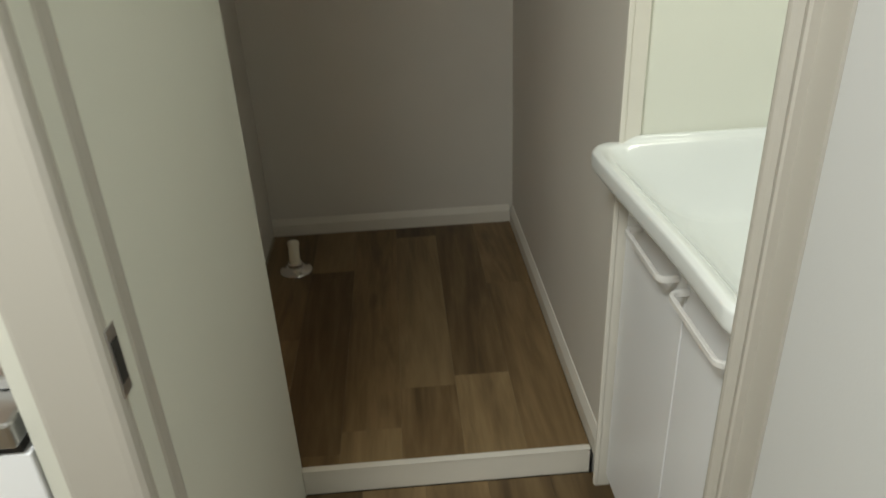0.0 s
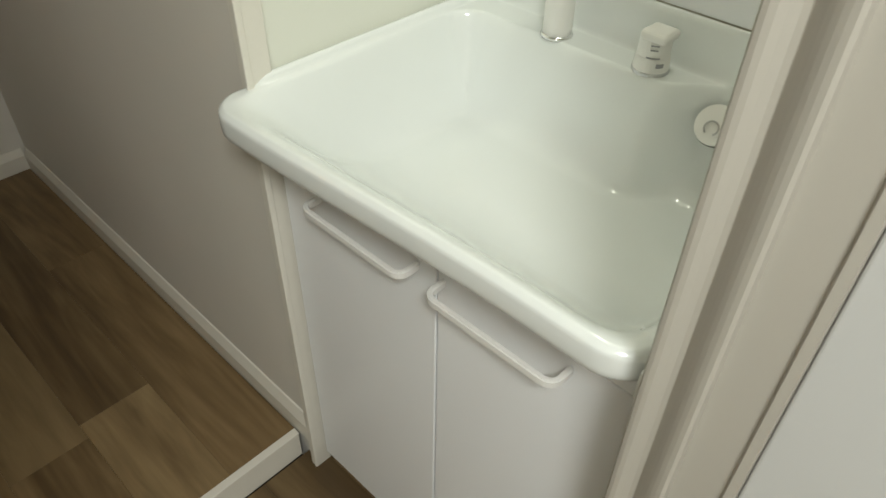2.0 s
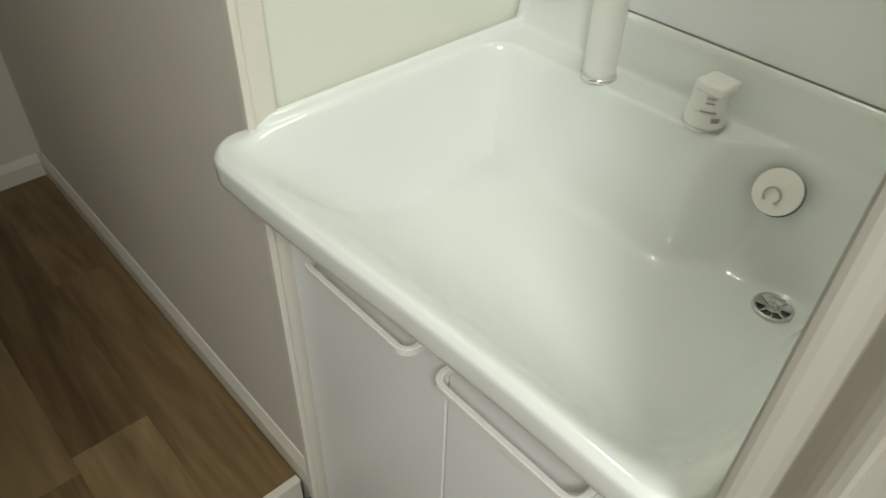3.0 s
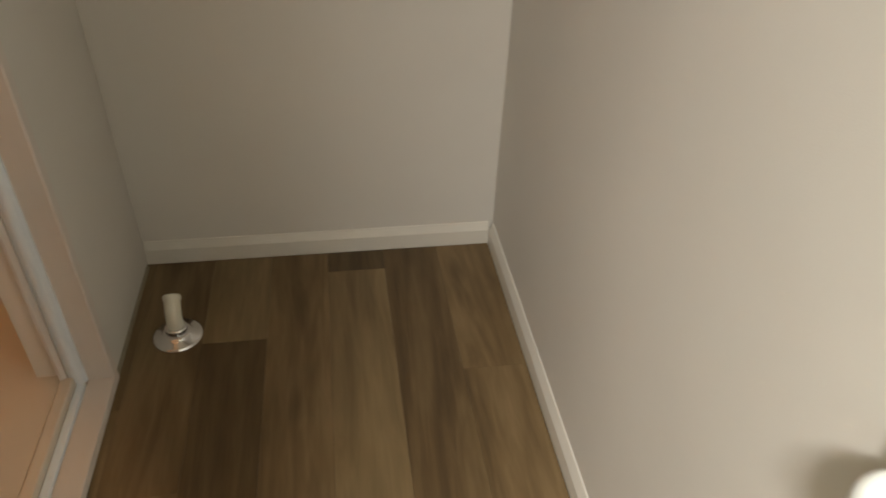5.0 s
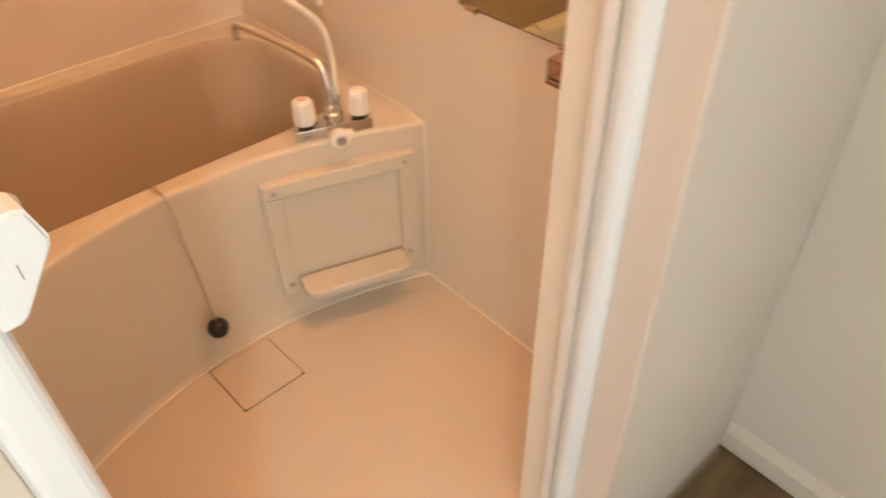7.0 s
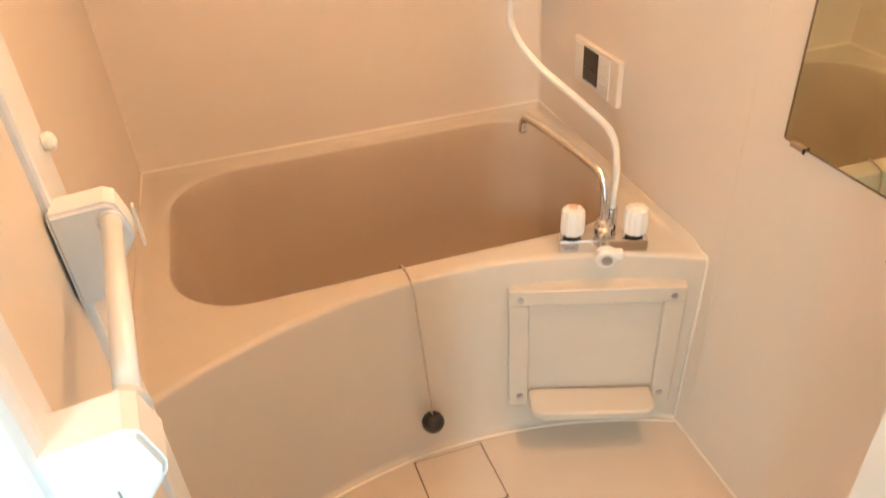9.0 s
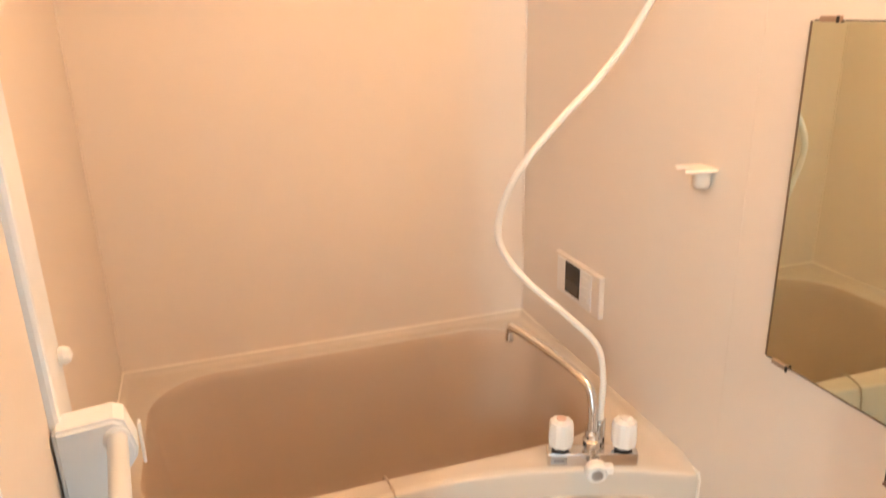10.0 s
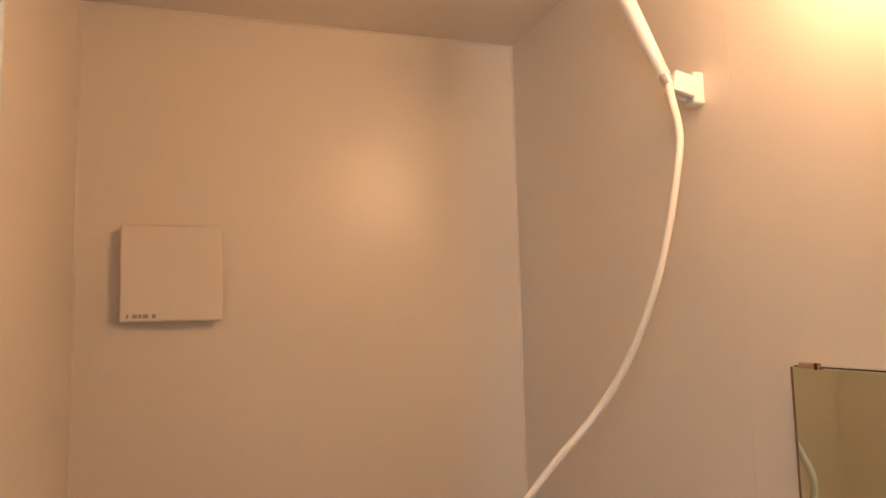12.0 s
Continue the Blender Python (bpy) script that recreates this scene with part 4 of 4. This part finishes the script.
shower_holder("shower_holder", (-1.674, BY1, 1.614), 0.026, 0.050, -12, "white wall holder carrying the hand shower")
low_hook = empty("lower_shower_holder", (-1.690, BY1, 0.980), "empty cream shower holder with a forked top on the bathroom wall", "shower holder")
HOOK = surface("cream_hook_plastic", (0.80, 0.73, 0.64), 0.4, vary=0.02)
part("base", lathe([(0.010, -0.016), (0.0135, -0.010), (0.0135, 0.010), (0.011, 0.013), (0.001, 0.014)], Matrix.Translation((-1.690, BY1 - 0.0140, 0.972)), 20), HOOK, low_hook, smooth=True)
fork = [(-1.669, 0.0), (-1.671, -0.030), (-1.683, -0.050), (-1.690, -0.048), (-1.688, -0.031), (-1.694, -0.024), (-1.702, -0.028), (-1.713, -0.045), (-1.721, -0.042), (-1.717, -0.018), (-1.709, 0.0)]
part("fork", prism([(x, BY1 - 0.0006 + y) for x, y in fork], 0.983, 0.9895, 0.0018), HOOK, low_hook)

# ---- things on the bathroom walls ----
ctl = empty("bath_controller", (-2.03, BY1, 0.668), "white bath water heater control panel with a dark display", "control panel")
part("case", box(-2.158, -1.966, -0.1435, -0.1305, 0.615, 0.708, 0.003), HOOK, ctl)
part("front_step", box(-2.142, -1.994, -0.1465, -0.1437, 0.621, 0.702, 0.002), WHITE_PLASTIC, ctl)
part("display", box(-2.102, -2.040, -0.1480, -0.1467, 0.632, 0.702, 0.0005), SCREEN, ctl, "dark display")
part("display_band", box(-2.098, -2.044, -0.1485, -0.1481, 0.636, 0.662), SCREEN_LIT, ctl)
for z in (0.645, 0.665, 0.685):
    part("button", box(-2.030, -2.006, -0.1482, -0.1467, z - 0.005, z + 0.005, 0.001), WHITE_PLASTIC, ctl)

mir = empty("bathroom_mirror", (-1.394, BY1, 0.973), "frameless rectangular bathroom mirror held by small clips", "mirror")
part("glass", box(-1.524, -1.264, -0.1365, -0.1315, 0.749, 1.204, 0.001), MIRROR, mir)
part("backing", box(-1.5255, -1.2625, -0.1314, -0.1302, 0.7475, 1.2055), DARK, mir)
EDGE = surface("mirror_edge_brown", (0.20, 0.145, 0.095), 0.5, vary=0.2, scale=20)
part("side_edge", box(-1.5265, -1.5242, -0.1370, -0.1315, 0.749, 1.204), EDGE, mir, "darkened glass edge")
part("bottom_edge", box(-1.524, -1.264, -0.1369, -0.1315, 0.7475, 0.7488), EDGE, mir, "darkened glass edge")
CLIP = surface("brown_clip_plastic", (0.34, 0.24, 0.16), 0.4, vary=0.05)
for x, z in ((-1.497, 0.747), (-1.29, 0.747), (-1.497, 1.206), (-1.29, 1.206)):
    clip = part("clip", box(x - 0.013, x + 0.013, -0.1405, -0.1302, z - 0.003, z + 0.004, 0.001), CLIP, mir)
    part("clip_pad", box(x + 0.0125, x + 0.0155, -0.1415, -0.1385, z - 0.004, z + 0.0045, 0.0007), RUBBER, clip)

dish = empty("soap_dish", (-1.21, BY1, 0.7110), "clear smoky acrylic soap tray on the bathroom wall", "soap dish")
part("tray", box(-1.2740, -1.1460, -0.192, -0.1305, 0.7250, 0.7290, 0.001), ACRYLIC, dish)
part("front_wall", box(-1.2740, -1.1460, -0.1945, -0.1925, 0.7230, 0.7570, 0.0005), ACRYLIC, dish)
part("end_wall", box(-1.2765, -1.2745, -0.1945, -0.1305, 0.7230, 0.7570, 0.0005), ACRYLIC, dish)
part("end_wall", box(-1.1455, -1.1435, -0.1945, -0.1305, 0.7230, 0.7570, 0.0005), ACRYLIC, dish)
part("lower_edge", box(-1.2765, -1.1435, -0.1960, -0.1935, 0.7190, 0.7225), surface("brown_edge", (0.16, 0.08, 0.06), 0.4), dish)

fan = empty("ventilation_fan_cover", (BX0, -0.908, 1.381), "square cream ventilation cover standing off the bathroom wall", "vent")
part("backing", box(BX0 + 0.0005, BX0 + 0.020, -0.985, -0.830, 1.305, 1.458), BATH_DOOR, fan)
part("cover", box(BX0 + 0.0205, BX0 + 0.034, -1.005, -0.811, 1.285, 1.479, 0.004, 3), BATH_WALL, fan)
part("catch", lathe([(0.0035, 0), (0.003, 0.002), (0.0005, 0.0025)], Matrix.Translation((BX0 + 0.034, -0.824, 1.465)) @ pose(0, 0, 0, 0, 90), 12), WHITE_PLASTIC, fan)
for y0, y1 in ((-0.992, -0.988), (-0.981, -0.972), (-0.970, -0.964), (-0.962, -0.952), (-0.945, -0.938)):
    part("printed_bar", box(BX0 + 0.0341, BX0 + 0.0344, y0, y1, 1.292, 1.300), GREY_MARK, fan)

lamp = empty("bathroom_wall_lamp", (LAMP_AT.x, BY1, LAMP_AT.z), "round bathroom wall lamp with a warm glowing glass globe", "lamp")
lm = Matrix.Translation((LAMP_AT.x, BY1 - 0.0005, LAMP_AT.z)) @ pose(0, 0, 0, 90)
part("base", lathe([(0.080, 0.0), (0.080, 0.022), (0.070, 0.030)], lm, 32), WHITE_PLASTIC, lamp)
part("globe", lathe([(0.068, 0.031), (0.084, 0.048), (0.090, 0.072), (0.082, 0.104), (0.058, 0.128), (0.028, 0.140), (0.001, 0.142)], lm, 32), LAMP_GLASS, lamp, smooth=True)

# ---- washing machine drain outlet ----
drain = empty("washing_machine_drain", (-0.803, -0.284, UP), "white elbow drain outlet on a round chrome floor plate", "drain outlet")
dm = Matrix.Translation((-0.803, -0.284, UP + 0.0005))
part("floor_plate", lathe([(0.058, 0.0), (0.058, 0.002), (0.053, 0.007), (0.037, 0.010), (0.034, 0.014), (0.030, 0.018)], dm, 36), CHROME, drain, smooth=True)
part("collar", lathe([(0.026, 0.017), (0.026, 0.030), (0.023, 0.033)], dm, 28), CHROME, drain)
part("elbow", tube(smooth_line([(-0.803, -0.284, 0.030), (-0.803, -0.282, 0.050), (-0.804, -0.272, 0.070), (-0.805, -0.256, 0.086), (-0.806, -0.246, 0.094)], 6), 0.0185, 20), surface("ivory_plastic", (0.76, 0.74, 0.62), 0.35, vary=0.03), drain, smooth=True)
for q in (0.55, 0.8):
    a, b = Vector((-0.805, -0.262, 0.080)), Vector((-0.806, -0.246, 0.094))
    part("hose_rib", tube([a.lerp(b, q - 0.1), a.lerp(b, q + 0.1)], 0.0205, 20), surface("ivory_rib", (0.78, 0.76, 0.66), 0.35), drain)

# ---- floors: vinyl planks ----
floor_up = structure("floor_laundry", box(-0.921, -0.001, -1.258, -0.001, -0.12, -0.0035), DARK, "oak-look vinyl plank floor of the raised laundry space", "floor")
floor_low = structure("floor_washroom", box(-0.688, 0.47, -2.048, -1.274, -0.2, LOW - 0.0035), DARK, "oak-look vinyl plank floor by the washbasin", "floor")
floor_hall = structure("floor_hall", box(-1.6, 1.0, -4.0, -2.05, -0.2, LOW - 0.0035), DARK, "oak-look vinyl plank floor of the hall", "floor")


def plank(x0, x1, y0, y1, z, material, parent):
    g, c = 0.00012, 0.0003
    x0, x1, y0, y1 = x0 + g, x1 - g, y0 + g, y1 - g
    if x1 - x0 < 0.01 or y1 - y0 < 0.01:
        return
    bm = bmesh.new()
    rows = [[bm.verts.new((x, y, h)) for x, y in ((x0 + i, y0 + i), (x1 - i, y0 + i), (x1 - i, y1 - i), (x0 + i, y1 - i))] for i, h in ((0, z - 0.003), (0, z - c * 0.7), (c, z))]
    for a, b in zip(rows, rows[1:]):
        for i in range(4):
            bm.faces.new((a[i], a[(i + 1) % 4], b[(i + 1) % 4], b[i]))
    bm.faces.new(rows[2])
    part("plank", bm, material, parent)


PW = 0.149
LAY = {0: ((-0.467, W_MID, W_DARK), (-1.30, W_MID, W_MID)), 1: ((-0.95, W_DARK, W_LIGHT),), 2: ((-0.083, W_DARK, W_LIGHT), (-0.99, W_LIGHT, W_MID)), 3: ((-1.143, W_MID, W_LIGHT),),
       4: ((-0.318, W_LIGHT, W_DARK), (-1.22, W_DARK, W_MID)), 5: ((-0.72, W_MID, W_MID),), 6: ((-0.5, W_MID, W_MID),)}
for col in range(7):
    x1, x0 = -PW * col, max(-PW * (col + 1), -0.921)
    y = -0.001
    cuts = LAY[col]
    mat = cuts[0][1]
    for yc, above, below in cuts:
        yc = max(yc, -1.258)
        plank(x0, x1 - (0.001 if col == 0 else 0), yc, y, UP, above, floor_up)
        y, mat = yc, below
    plank(x0, x1 - (0.001 if col == 0 else 0), -1.258, y, UP, mat, floor_up)
rnd = random.Random(4)
for x0, x1, ya, yb, par in ((-0.688, 0.05, -2.048, -1.274, floor_low), (-1.6, 1.0, -4.0, -2.05, floor_hall)):
    x = x1
    while x > x0 + 0.01:
        y = yb
        first = rnd.uniform(0.1, 0.8)
        while y > ya + 0.01:
            y2 = max(ya, y - first)
            plank(max(x - PW, x0), x, y2, y, LOW, rnd.choice((W_DARK, W_MID, W_MID, W_LIGHT)), par)
            y, first = y2, 0.91
        x -= PW
structure("trim_floor_vanity", box(0.032, 0.050, YR, YL, LOW, LOW + 0.002, 0.0006), W_DARK, "dark vinyl strip along the cabinet plinth", "trim")

# splashback tiles beside the kitchen counter
for i in range(8):
    for j in range(7):
        x, z = -1.575 + i * 0.098, 0.802 + j * 0.098
        if x + 0.096 < -0.793:
            part("tile", box(x, x + 0.095, -1.4755, -1.4705, z, z + 0.095, 0.0015, 1), TILE, splash)
